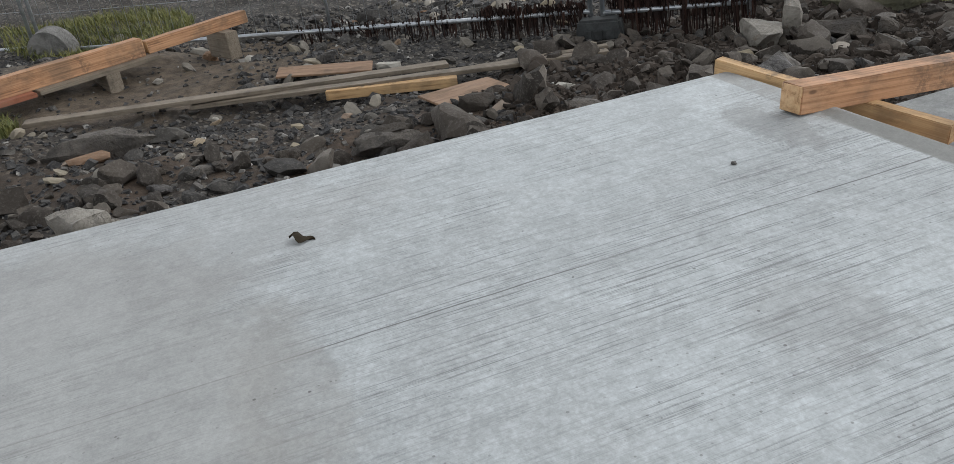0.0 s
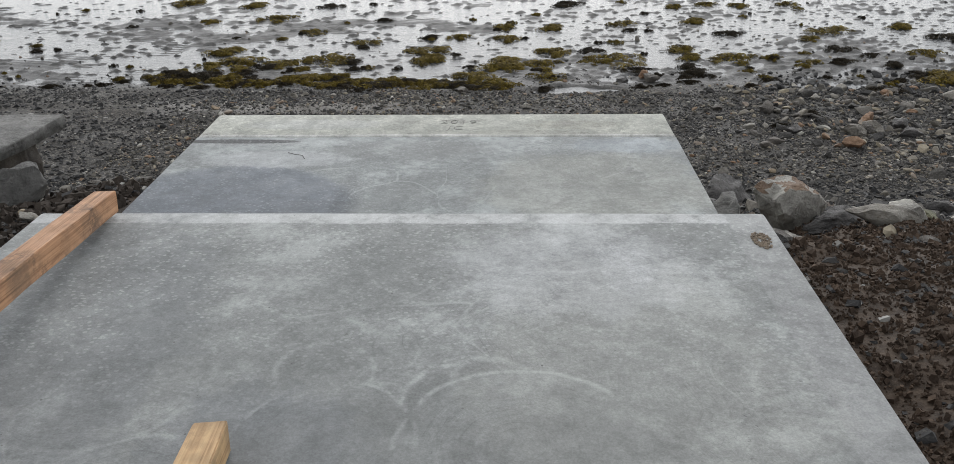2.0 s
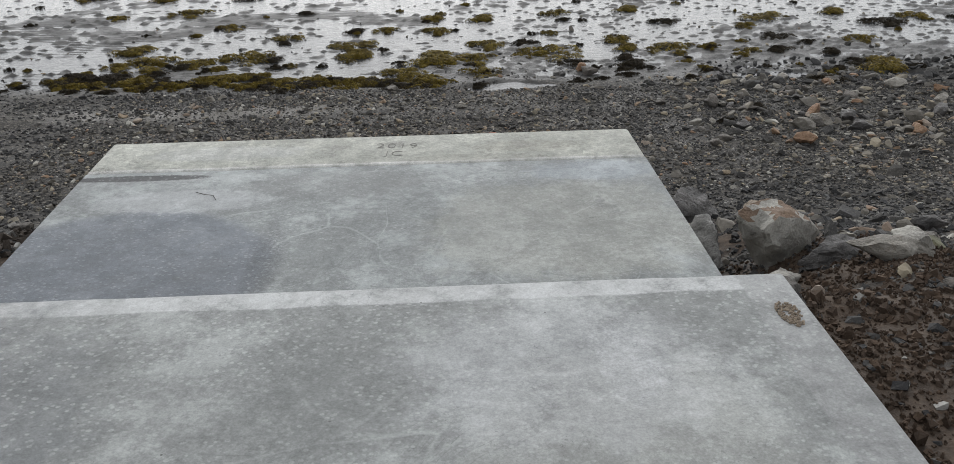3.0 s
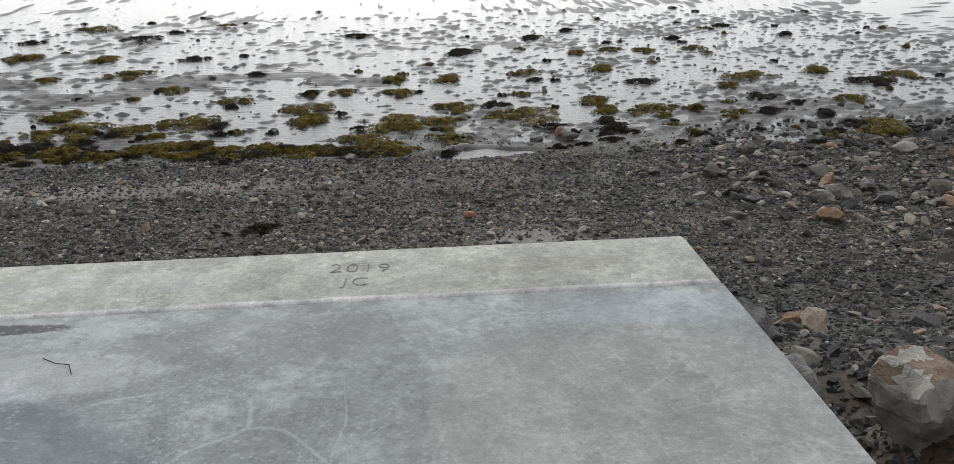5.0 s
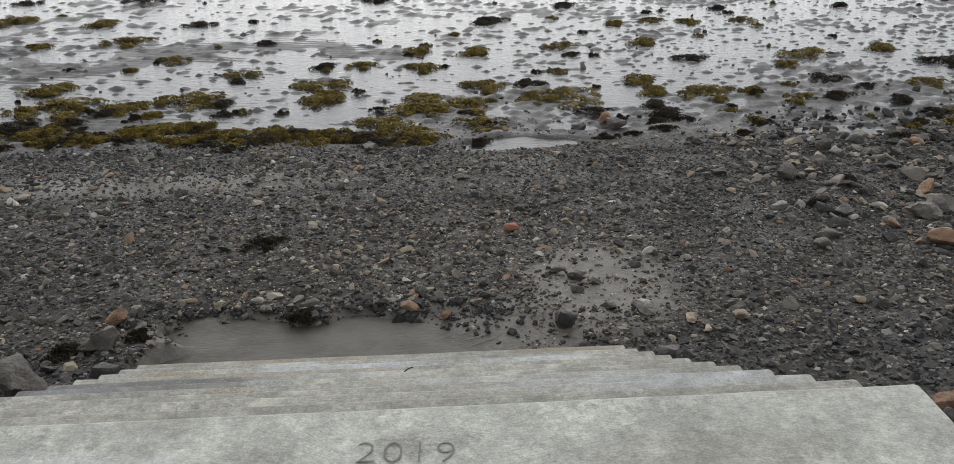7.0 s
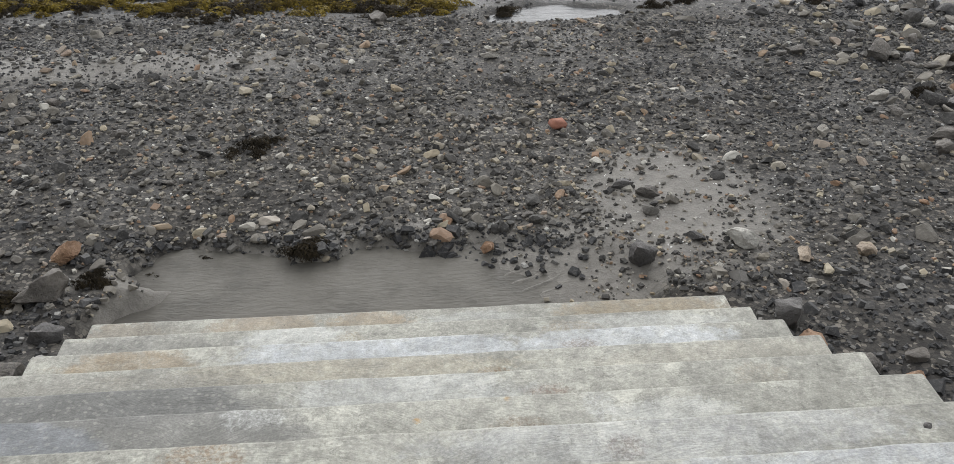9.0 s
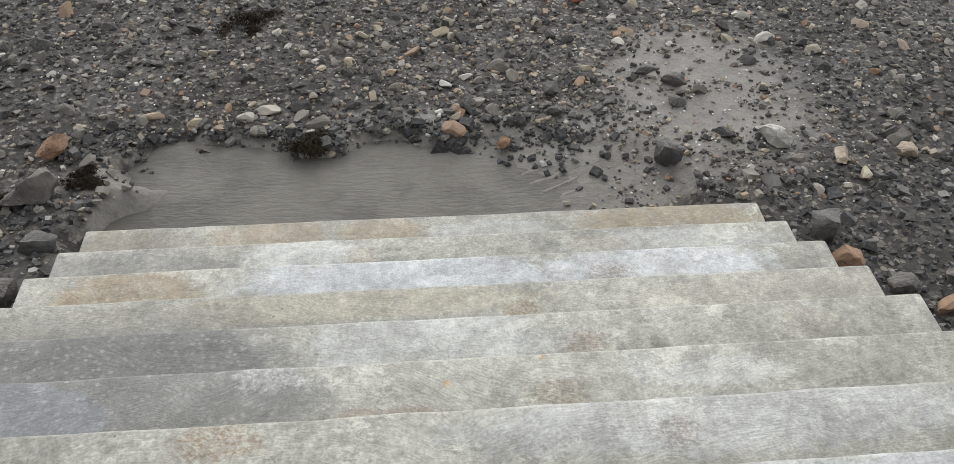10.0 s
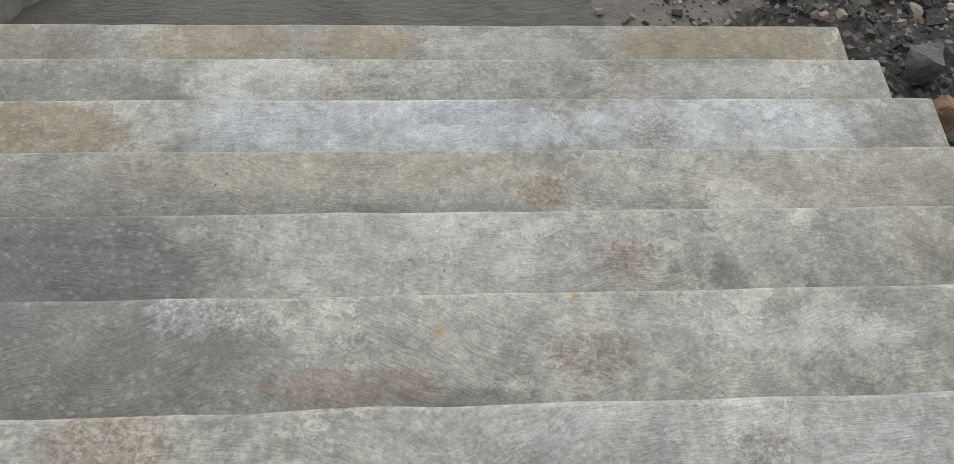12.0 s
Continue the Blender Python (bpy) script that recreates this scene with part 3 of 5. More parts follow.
def fbm(x, y, octaves=4, seed=0):
    total, amp, norm = 0.0, 1.0, 0.0
    for i in range(octaves):
        total = total + amp * value_noise(x * 2 ** i + 17.3 * i, y * 2 ** i - 9.1 * i, seed + i)
        norm += amp
        amp *= 0.5
    return total / norm


def smooth(v, lo, hi):
    t = np.clip((v - lo) / (hi - lo), 0, 1)
    return t * t * (3 - 2 * t)


PROFILE_Y = (-40, -14, -12, -10, -8, -6, -5, -4, -3, -1, 0.5, 1.2, 2.3, 4.4, 6.2, 7.0, 9.0, 30, 600)
LEFT_Z = (2.6, 2.2, 2.0, 1.88, 1.82, 1.80, 1.70, 1.42, 1.0, 0.12, -0.08, -0.11, -0.20, -0.36, -0.58, -0.668, -0.672, -0.675, -0.70)
RIGHT_Z = (2.6, 2.35, 2.3, 2.2, 2.1, 1.93, 1.70, 1.36, 1.0, 0.10, -0.09, -0.14, -0.25, -0.43, -0.60, -0.668, -0.672, -0.675, -0.70)
SEA = -0.665


def mud_casts(x, y, share):
    """Low rounded casts of mud on a loose lattice; share: how many of its places bear one."""
    out = np.zeros(np.broadcast(x, y).shape)
    for step, seed in ((0.46, 101), (0.31, 131)):
        cx, cy = np.floor(x / step).astype(np.int64), np.floor(y / step).astype(np.int64)
        for i in (-1, 0, 1):
            for j in (-1, 0, 1):
                a, b = cx + i, cy + j
                px, py = (a + lattice(a, b, seed)) * step, (b + lattice(a, b, seed + 1)) * step
                r = step * (0.22 + 0.30 * lattice(a, b, seed + 2))
                d = np.hypot((x - px) / r, (y - py) / (0.8 * r))
                out = np.maximum(out, (lattice(a, b, seed + 3) < share) * (0.45 + 0.55 * lattice(a, b, seed + 4)) * (1 - smooth(d, 0.0, 1.0)))
    return out


def ground_z(x, y):
    x, y = np.asarray(x, float), np.asarray(y, float)
    wob = (fbm(x * 0.35, y * 0.35, 3, 5) - 0.5) * 1.1
    yy = y + np.where(y > 2, wob, 0)
    k = smooth(x, -3.0, 1.5)
    z = np.interp(yy, PROFILE_Y, LEFT_Z) * (1 - k) + np.interp(yy, PROFILE_Y, RIGHT_Z) * k
    bank = smooth(y, -0.2, -2.5)
    z = z + bank * (fbm(x * 0.9, y * 0.9, 4, 11) - 0.5) * 0.34 + bank * smooth(x, -5.2, -3.9) * smooth(x, -2.0, -3.3) * 0.10
    beach = 1 - smooth(yy, 5.6, 6.8)
    z = z + beach * (fbm(x * 2.2, y * 2.2, 4, 21) - 0.5) * 0.07
    # mud lumps of the flats
    flat = smooth(yy, 5.9, 7.2)
    casts = smooth(x - 0.25 * y + 3.0 * (fbm(x * 0.3, y * 0.3, 2, 35) - 0.5), -4.5, 0.5)
    ripple = 0.5 + 0.5 * np.sin(2 * np.pi * (y * 5.2 + x * 1.1 + 1.6 * fbm(x * 0.8, y * 0.8, 3, 37)))
    ripple = ripple * smooth(fbm(x * 1.1, y * 0.9, 3, 39), 0.38, 0.60) * (1 - casts) * smooth(y, 15.0, 12.0)
    big = smooth(fbm(x * 0.33, y * 0.5, 3, 41), 0.40, 0.66)
    z = z + flat * (mud_casts(x, y, 0.38 + 0.55 * casts) * 0.066 + 0.027 * ripple + 0.024 * (big - 0.62) - 0.003 + 0.022 * (fbm(x * 3.0, y * 3.0, 3, 43) - 0.5))
    z = z - 0.16 * smooth(x, 1.2, 0.3) * smooth(x, -0.2, 0.2) * smooth(y, -5.5, -4.9) * smooth(y, -2.2, -3.2)
    z = z + 0.10 * smooth(1.3 - np.hypot(x + 8.7, y + 12.2), 0.0, 1.0)
    # pool at the foot of the steps, and hollows at the water's edge
    pool = smooth(1.0 - (np.abs((x + 1.92) / 1.72) ** 4 + np.abs((y - 0.30) / 0.62) ** 4) ** 0.25 + (fbm(x * 2.6, y * 2.6, 4, 51) - 0.5) * 0.9, 0.0, 0.22)
    z = np.where(pool > 0, z * (1 - pool) + pool * (-0.205 + 0.062 * smooth(x + (fbm(x * 3, y * 3, 3, 77) - 0.5) * 0.9, -1.45, -0.75)), z)
    for cx, cy, rx, ry in ((0.1, 6.3, 1.0, 0.5), (4.9, 6.6, 0.9, 0.3), (2.0, 8.4, 0.9, 0.35), (7.4, 6.4, 0.8, 0.25)):
        dip = smooth(1.0 - np.hypot((x - cx) / rx, (y - cy) / ry) + (fbm(x * 1.7, y * 1.7, 3, 61) - 0.5) * 0.5, 0.0, 0.3)
        z = z * (1 - dip) + dip * (SEA - 0.03)
    under = smooth(x, -3.39, -3.25) * smooth(x, 0.0, -0.14) * smooth(y, 0.0, -0.14)
    return z - 0.4 * under


def spaced(lo, fine_lo, fine_hi, hi, step, growth=1.18):
    mid = list(np.arange(fine_lo, fine_hi, step))
    out, s, v = [], step, fine_lo
    while v > lo:
        s *= growth
        v -= s
        out.append(max(v, lo))
    left = out[::-1]
    out, s, v = [], step, mid[-1]
    while v < hi:
        s *= growth
        v += s
        out.append(min(v, hi))
    return np.array(left + mid + out)


def grid_mesh(name, xs, ys, zfun):
    gx, gy = np.meshgrid(xs, ys)
    gz = zfun(gx, gy)
    nx, ny = len(xs), len(ys)
    co = np.stack([gx.ravel(), gy.ravel(), gz.ravel()], 1)
    i = np.arange(nx * ny).reshape(ny, nx)
    quads = np.stack([i[:-1, :-1], i[:-1, 1:], i[1:, 1:], i[1:, :-1]], -1).reshape(-1, 4)
    return array_mesh(name, co, quads)


def array_mesh(name, co, faces, flat=False):
    me = bpy.data.meshes.new(name)
    k = faces.shape[1]
    me.vertices.add(len(co))
    me.vertices.foreach_set("co", co.astype(np.float32).ravel())
    me.loops.add(faces.size)
    me.loops.foreach_set("vertex_index", faces.astype(np.int32).ravel())
    me.polygons.add(len(faces))
    me.polygons.foreach_set("loop_start", np.arange(0, faces.size, k, dtype=np.int32))
    me.polygons.foreach_set("use_smooth", np.full(len(faces), not flat))
    me.update(calc_edges=True)
    return me


ground = new("ground", grid_mesh("ground", spaced(-500, -14, 13, 500, 0.08), np.concatenate([spaced(-200, -13.5, 5.6, 5.7, 0.09), np.arange(5.76, 14, 0.06), spaced(14.0, 14.05, 20, 800, 0.10)]), ground_z))
ground.data.materials.append(ground_mat)
tagged(ground, "dark wet shingle beach running down to grey mudflats", "beach", kind="structure")

sea = new("water", grid_mesh("water", spaced(-500, -12, 12, 500, 3.0), spaced(5.2, 6, 30, 800, 3.0), lambda x, y: np.full_like(x, SEA)))
sea.data.materials.append(sea_mat)
tagged(sea, "thin sheet of still tidal water over grey mud", "water", kind="structure")

pool = new("water", grid_mesh("pool", np.linspace(-3.75, -0.15, 14), np.linspace(-0.04, 1.02, 8), lambda x, y: np.full_like(x, -0.158)))
pool.data.materials.append(pool_mat)
tagged(pool, "shallow silty puddle at the foot of the steps", "puddle", kind="structure")

# ---- concrete ----


def link(name, bm, material, parent=None, label="", flat=False):
    me = bpy.data.meshes.new(name)
    bm.to_mesh(me)
    bm.free()
    for p in me.polygons:
        p.use_smooth = not flat
    me.materials.append(material)
    ob = new(name, me)
    if parent is not None:
        ob.parent = parent
    return tagged(ob, label)


def part(name, bm, material, parent, label=""):
    return link(name, bm, material, parent, label)


def box(bm, x0, x1, y0, y1, z0, z1, m=None):
    made = bmesh.ops.create_cube(bm, size=1.0)["verts"]
    for v in made:
        v.co = Vector(((x0 + x1) / 2 + v.co.x * (x1 - x0), (y0 + y1) / 2 + v.co.y * (y1 - y0), (z0 + z1) / 2 + v.co.z * (z1 - z0)))
        if m is not None:
            v.co = m @ v.co
    return made


def cast_block(x0, x1, y0, y1, z0, z1, edge=0.014, cuts=0.16, rough=0.004, seed=0.0):
    """A cast concrete block with worn, slightly wavy edges."""
    bm = bmesh.new()
    box(bm, x0, x1, y0, y1, z0, z1)
    bmesh.ops.bevel(bm, geom=[e for e in bm.edges if max(v.co.z for v in e.verts) > z1 - 1e-4], offset=edge, segments=3, affect="EDGES", profile=0.5)
    for i in range(1, int((x1 - x0) / cuts)):
        bmesh.ops.bisect_plane(bm, geom=bm.verts[:] + bm.edges[:] + bm.faces[:], plane_co=(x0 + i * cuts, 0, 0), plane_no=(1, 0, 0))
    n = int((y1 - y0) / 0.4)
    for i in range(1, n):
        bmesh.ops.bisect_plane(bm, geom=bm.verts[:] + bm.edges[:] + bm.faces[:], plane_co=(0, y0 + i * (y1 - y0) / n, 0), plane_no=(0, 1, 0))
    for v in bm.verts:
        if v.co.z > z1 - 0.08:
            p = Vector((v.co.x * 1.7, v.co.y * 1.7, seed))
            q = Vector((v.co.x * 7, v.co.y * 7, seed + 5))
            v.co += Vector((noise.noise(q) * 0.3, noise.noise(q + Vector((9, 0, 0))), 0.5 * noise.noise(p))) * rough
    return bm


XL, XR = -3.39, 0.0
slab_bm = cast_block(XL, XR + 0.02, -24.0, -8.70, 0.9, 2.52, 0.02)
for v in slab_bm.verts:
    if v.co.x < -2:
        v.co.x -= 0.036 * max(0.0, -8.7 - v.co.y) * (-2 - v.co.x) / 1.39
upper = link("pavement_upper", slab_bm, brushed_concrete)
tagged(upper, "pale brushed concrete slab with a smooth trowelled edge", "pavement", kind="structure")
landing = link("pavement_landing", cast_block(XL, XR, -8.44, -5.80, 0.6, 2.16, 0.016, seed=3), swirled_concrete)
tagged(landing, "grey concrete landing with swirled trowel marks", "landing", kind="structure")
lower = link("pavement_lower", cast_block(XL, XR, -5.53, -3.666, 0.2, 1.815, 0.006, seed=6), floated_concrete)
tagged(lower, "grey concrete lower landing with a damp bluish patch", "landing", kind="structure")
strip = link("pavement_strip", cast_block(XL, XR, -3.666, -3.141, 0.0, 1.822, 0.022, seed=9), strip_concrete)
tagged(strip, "pale concrete strip at the head of the steps", "landing", kind="structure")

stairs = new("stairs")
tagged(stairs, "broad cast concrete steps with worn edges and brown stains", "stairs", kind="structure")
link("step", cast_block(XL, XR, -8.70, -8.42, 0.6, 2.34, 0.016, seed=12), swirled_concrete, stairs)
link("step", cast_block(XL, XR, -5.80, -5.53, 0.3, 1.985, 0.016, seed=15), floated_concrete, stairs)
EDGES = (0.0, -0.33, -0.655, -0.98, -1.295, -1.61, -1.92, -2.23, -2.535, -2.84, -3.141)
for i in range(10):
    link("step", cast_block(XL + 0.004 * (i % 3), XR - 0.004 * ((i + 1) % 3), EDGES[i + 1], EDGES[i], -0.5, 0.1815 * i, 0.016, 0.12, 0.006, 20 + 3 * i), step_concrete, stairs)

# ---- timber ----


def timber(name, a, b, width, thick, material, label, roll=0.0, wear=0.004, group="", ends=False):
    """A sawn length of timber from a to b (centres of its ends), as one thing."""
    a, b = Vector(a), Vector(b)
    n = (b - a).length
    bm = bmesh.new()
    box(bm, -n / 2, n / 2, -width / 2, width / 2, -thick / 2, thick / 2)
    bmesh.ops.bevel(bm, geom=bm.edges[:], offset=min(0.004, thick * 0.2), segments=2, affect="EDGES")
    cuts = max(3, int(n / 0.12))
    for i in range(1, cuts):
        bmesh.ops.bisect_plane(bm, geom=bm.verts[:] + bm.edges[:] + bm.faces[:], plane_co=(-n / 2 + i * n / cuts, 0, 0), plane_no=(1, 0, 0))
    s = a.x * 3 + b.y
    for v in bm.verts:
        q = Vector((v.co.x * 4 + s, v.co.y * 9, v.co.z * 9))
        v.co += Vector((0.6 * noise.noise(q + Vector((0, 40, 0))), noise.noise(q), noise.noise(q + Vector((7, 0, 0))))) * wear
    ob = link(name, bm, material, None, flat=True)
    turn = (b - a).to_track_quat("X", "Z").to_matrix().to_4x4()
    ob.matrix_world = Matrix.Translation((a + b) / 2) @ turn @ pose(0, 0, 0, roll)
    for side in (-1, 1) if ends else ():
        bm = bmesh.new()
        box(bm, n / 2 - 0.006, n / 2 + 0.003, -width / 2 + 0.003, width / 2 - 0.003, -thick / 2 + 0.003, thick / 2 - 0.003)
        bmesh.ops.bevel(bm, geom=bm.edges[:], offset=0.0015, segments=1, affect="EDGES")
        cap = part("sawn_end", bm, end_timber, ob, "pale sawn end grain")
        cap.matrix_local = pose(0, 0, 0, 0, 0, 0 if side > 0 else 180)
    return tagged(ob, label, "timber", group)


timber("timber_beam", (-2.795, -8.87, 2.578), (-3.045, -5.84, 2.232), 0.10, 0.10, fresh_timber, "long fresh sawn timber beam laid down across the landing edge", ends=True)
timber("timber_offcut", (-1.913, -8.48, 2.391), (-2.026, -7.528, 2.212), 0.098, 0.098, dirty_timber, "short dirty timber offcut propped on the landing step", ends=True)
timber("timber_batten", (-3.44, -8.72, 2.53), (-2.49, -8.45, 2.425), 0.05, 0.07, dirty_timber, "split yellow timber batten lying under the long beam")
timber("plywood_offcut", (-2.81, -8.53, 2.352), (-2.158, -8.55, 2.352), 0.27, 0.018, red_ply, "red-faced plywood offcut lying on the step")

# ---- stones ----


def ico(level):
    bm = bmesh.new()
    bmesh.ops.create_icosphere(bm, subdivisions=level, radius=1.0)
    bm.verts.ensure_lookup_table()
    co = np.array([v.co[:] for v in bm.verts])
    fa = np.array([[v.index for v in f.verts] for f in bm.faces])
    bm.free()
    return co, fa


def stone_shape(level, seed, planes=7, rough=0.12, flat=0.62, cut=(0.45, 0.85)):
    """A broken stone of radius about 1: a ball cut by planes, with uneven faces."""
    rng = np.random.default_rng(seed)
    co, fa = ico(level)
    co = co.copy()
    for _ in range(planes):
        n = rng.normal(size=3)
        n /= np.linalg.norm(n)
        d = rng.uniform(*cut)
        over = co @ n - d
        co -= np.where(over > 0, over, 0)[:, None] * n
    wob = np.array([noise.noise(Vector(c) * 1.7 + Vector((seed * 3.1, 0, 0))) for c in co])
    fine = np.array([noise.noise(Vector(c) * 4.5 + Vector((0, seed * 2.3, 0))) for c in co])
    co *= (1 + rough * 1.6 * wob + rough * 0.6 * fine)[:, None]
    co *= np.array([rng.uniform(0.9, 1.25), rng.uniform(0.65, 0.95), flat * rng.uniform(0.75, 1.15)])
    return co, fa


def stone_field(name, shapes, x, y, size, lift, material, label, category, seed, tilt=0.35):
    """Many small stones lying on the ground, as one mesh."""
    rng = np.random.default_rng(seed)
    z = ground_z(x, y)
    pick = rng.integers(0, len(shapes), len(x))
    yaw, ta, tb = rng.uniform(0, 2 * np.pi, len(x)), rng.normal(0, tilt, len(x)), rng.normal(0, tilt, len(x))
    cos, faces, base = [], [], 0
    for k, (co, fa) in enumerate(shapes):
        sel = np.where(pick == k)[0]
        if not len(sel):
            continue
        s = size[sel][:, None, None]
        p = co[None] * s * rng.uniform(0.8, 1.2, (len(sel), 1, 3))
        ca, sa = np.cos(ta[sel])[:, None], np.sin(ta[sel])[:, None]
        px, py, pz = p[..., 0], p[..., 1] * ca - p[..., 2] * sa, p[..., 1] * sa + p[..., 2] * ca
        cb, sb = np.cos(tb[sel])[:, None], np.sin(tb[sel])[:, None]
        px, pz = px * cb + pz * sb, -px * sb + pz * cb
        cy, sy = np.cos(yaw[sel])[:, None], np.sin(yaw[sel])[:, None]
        px, py = px * cy - py * sy, px * sy + py * cy
        p = np.stack([px + x[sel][:, None], py + y[sel][:, None], pz + (z[sel] + lift * size[sel])[:, None]], -1)
        cos.append(p.reshape(-1, 3))
        n = len(co)
        faces.append((fa[None] + (base + np.arange(len(sel)) * n)[:, None, None]).reshape(-1, 3))
        base += len(sel) * n
    ob = new(name, array_mesh(name, np.concatenate(cos), np.concatenate(faces), len(shapes[0][0]) < 100))
    if len(shapes[0][0]) > 100:
        ob.data.set_sharp_from_angle(angle=radians(28))
    ob.data.materials.append(material)
    return tagged(ob, label, category, kind="stuff")


def clear(x, y):
    """True off the concrete and out of the pool."""
    on = (x > -3.47 - 0.04 * np.maximum(0, -8.7 - y)) & (x < 0.07) & (y < 0.05)
    wet = (np.abs((x + 1.92) / 1.72) ** 4 + np.abs((y - 0.30) / 0.62) ** 4) ** 0.25 + (fbm(x * 2.6, y * 2.6, 4, 51) - 0.5) * -0.9 < 0.93
    return ~on & ~wet


def scatter(n, x0, x1, y0, y1, seed, weight=None):
    rng = np.random.default_rng(seed)
    x, y = rng.uniform(x0, x1, n), rng.uniform(y0, y1, n)
    keep = clear(x, y)
    if weight is not None:
        keep &= rng.uniform(0, 1, n) < weight(x, y)
    return x[keep], y[keep], rng


def chip_shape(seed, flat=0.42, uneven=0.42):
    """A small split stone: an uneven six-sided block."""
    rng = np.random.default_rng(seed)
    co = np.array([(x, y, z) for x in (-1, 1) for y in (-1, 1) for z in (-1, 1)], float)
    co *= 1 + rng.uniform(-uneven, uneven * 0.25, co.shape)
    co[co[:, 2] > 0, :2] *= rng.uniform(0.55, 0.9)
    co *= np.array([0.85, 0.62 * rng.uniform(0.8, 1.2), flat * rng.uniform(0.7, 1.3)])
    q = ((0, 1, 3, 2), (4, 6, 7, 5), (0, 4, 5, 1), (2, 3, 7, 6), (0, 2, 6, 4), (1, 5, 7, 3))
    return co, np.array([t for a, b, c, d in q for t in ((a, b, c), (a, c, d))])


chips = [chip_shape(100 + i) for i in range(12)]
cobbles = [stone_shape(2, 200 + i, 9, 0.10, 0.6, (0.42, 0.75)) for i in range(10)]
clods = [chip_shape(230 + i, 0.85, 0.6) for i in range(8)]
boulders = [stone_shape(3, 260 + i, 14, 0.13, 0.75, (0.42, 0.70)) for i in range(8)]


def shingle_weight(x, y):
    w = 1 - 0.9 * smooth(y + (fbm(x * 0.5, y * 0.5, 3, 71) - 0.5) * 2, 5.9, 6.9)
    silt = np.maximum(np.exp(-(((x - 0.08) / 0.58) ** 2 + ((y - 1.25) / 0.85) ** 2) ** 2), np.exp(-(((x + 0.55) / 0.55) ** 2 + ((y - 0.6) / 0.45) ** 2) ** 2))
    track = np.exp(-((y - 4.35 - 0.04 * x) / 0.40) ** 2) * smooth(x, 2.5, -1.0)
    return np.clip(w * (1 - 0.82 * silt) * (1 - 0.60 * track) * (0.35 + 1.1 * fbm(x * 1.3, y * 1.3, 3, 81)), 0, 1)


x, y, rng = scatter(64000, -6.5, 7.5, 0.0, 7.6, 1, shingle_weight)
size = rng.lognormal(-4.22, 0.42, len(x))
slaty = rng.uniform(0, 1, len(x)) < 0.6 * smooth(x, -3.2, -4.3) + 0.55 * smooth(x + 0.5 * (fbm(x, y, 2, 99) - 0.5), 0.4, 1.1) + 0.55 * smooth(y + 0.25 * x + 2.4 * (fbm(x * 0.6, y * 0.6, 3, 97) - 0.5), 1.6, 3.6)
stone_field("shingle", chips, x[~slaty], y[~slaty], size[~slaty], 0.16, pebble_mat, "brown and grey shingle strewn over the wet beach", "shingle", 2)
stone_field("shingle", chips, x[slaty], y[slaty], size[slaty] * 0.9, 0.16, grit_mat, "dark slaty shingle strewn over the wet beach", "shingle", 37)
x, y, rng = scatter(15000, -13.0, -6.4, -3.0, 7.6, 25, shingle_weight)
stone_field("shingle", chips, x, y, rng.lognormal(-3.85, 0.42, len(x)), 0.16, grit_mat, "dark shingle further along the beach", "shingle", 26)
x, y, rng = scatter(8000, 3.6, 9.5, -3.5, 3.0, 27)
stone_field("shingle", chips, x, y, rng.lognormal(-3.9, 0.42, len(x)), 0.16, pebble_mat, "dark shingle on the side of the beach", "shingle", 28)
x, y, rng = scatter(6200, -6.5, 7.5, 0.05, 7.4, 3, shingle_weight)
stone_field("shingle", cobbles, x, y, rng.lognormal(-3.60, 0.36, len(x)), 0.2, pebble_mat, "larger flat stones among the beach shingle", "shingle", 4)
x, y, rng = scatter(18000, 0.05, 4.5, -8.5, 0.3, 5, lambda x, y: np.clip(0.25 + 0.9 * smooth(y, -5.0, -3.5), 0, 1) * smooth(x, 6.0, 2.5))
stone_field("rubble", chips, x, y, rng.lognormal(-4.05, 0.45, len(x)), 0.15, grit_mat, "dark broken stones in the earth bank beside the steps", "rubble", 6)
x, y, rng = scatter(34000, 0.04, 2.4, -9.0, -3.6, 13, lambda x, y: smooth(y, -3.6, -4.8) * smooth(x + 0.8 * (fbm(x * 1.5, y * 1.5, 3, 121) - 0.5), 2.3, 1.3))
stone_field("earth_clods", clods, x, y, np.minimum(rng.lognormal(-4.72, 0.5, len(x)), 0.032), 0.15, earth_mat, "loose dark brown earth clods beside the landing", "earth", 14)
x, y, rng = scatter(34000, -7.0, -3.42, -9.4, -3.4, 15, lambda x, y: smooth(y, -3.4, -4.8) * smooth(x + 0.6 * (y + 6.5), -7.4, -5.6))
stone_field("earth_clods", clods, x, y, np.minimum(rng.lognormal(-4.15, 0.55, len(x)), 0.05), 0.2, dark_earth_mat, "loose dark earth and rubble beside the landing", "earth", 16)
x, y, rng = scatter(2600, -6.6, -3.55, -9.0, -4.7, 35)
stone_field("earth_clods", cobbles, x, y, np.minimum(rng.lognormal(-3.25, 0.45, len(x)), 0.10), 0.1, dark_earth_mat, "large clods of dug earth beside the landing", "earth", 36)
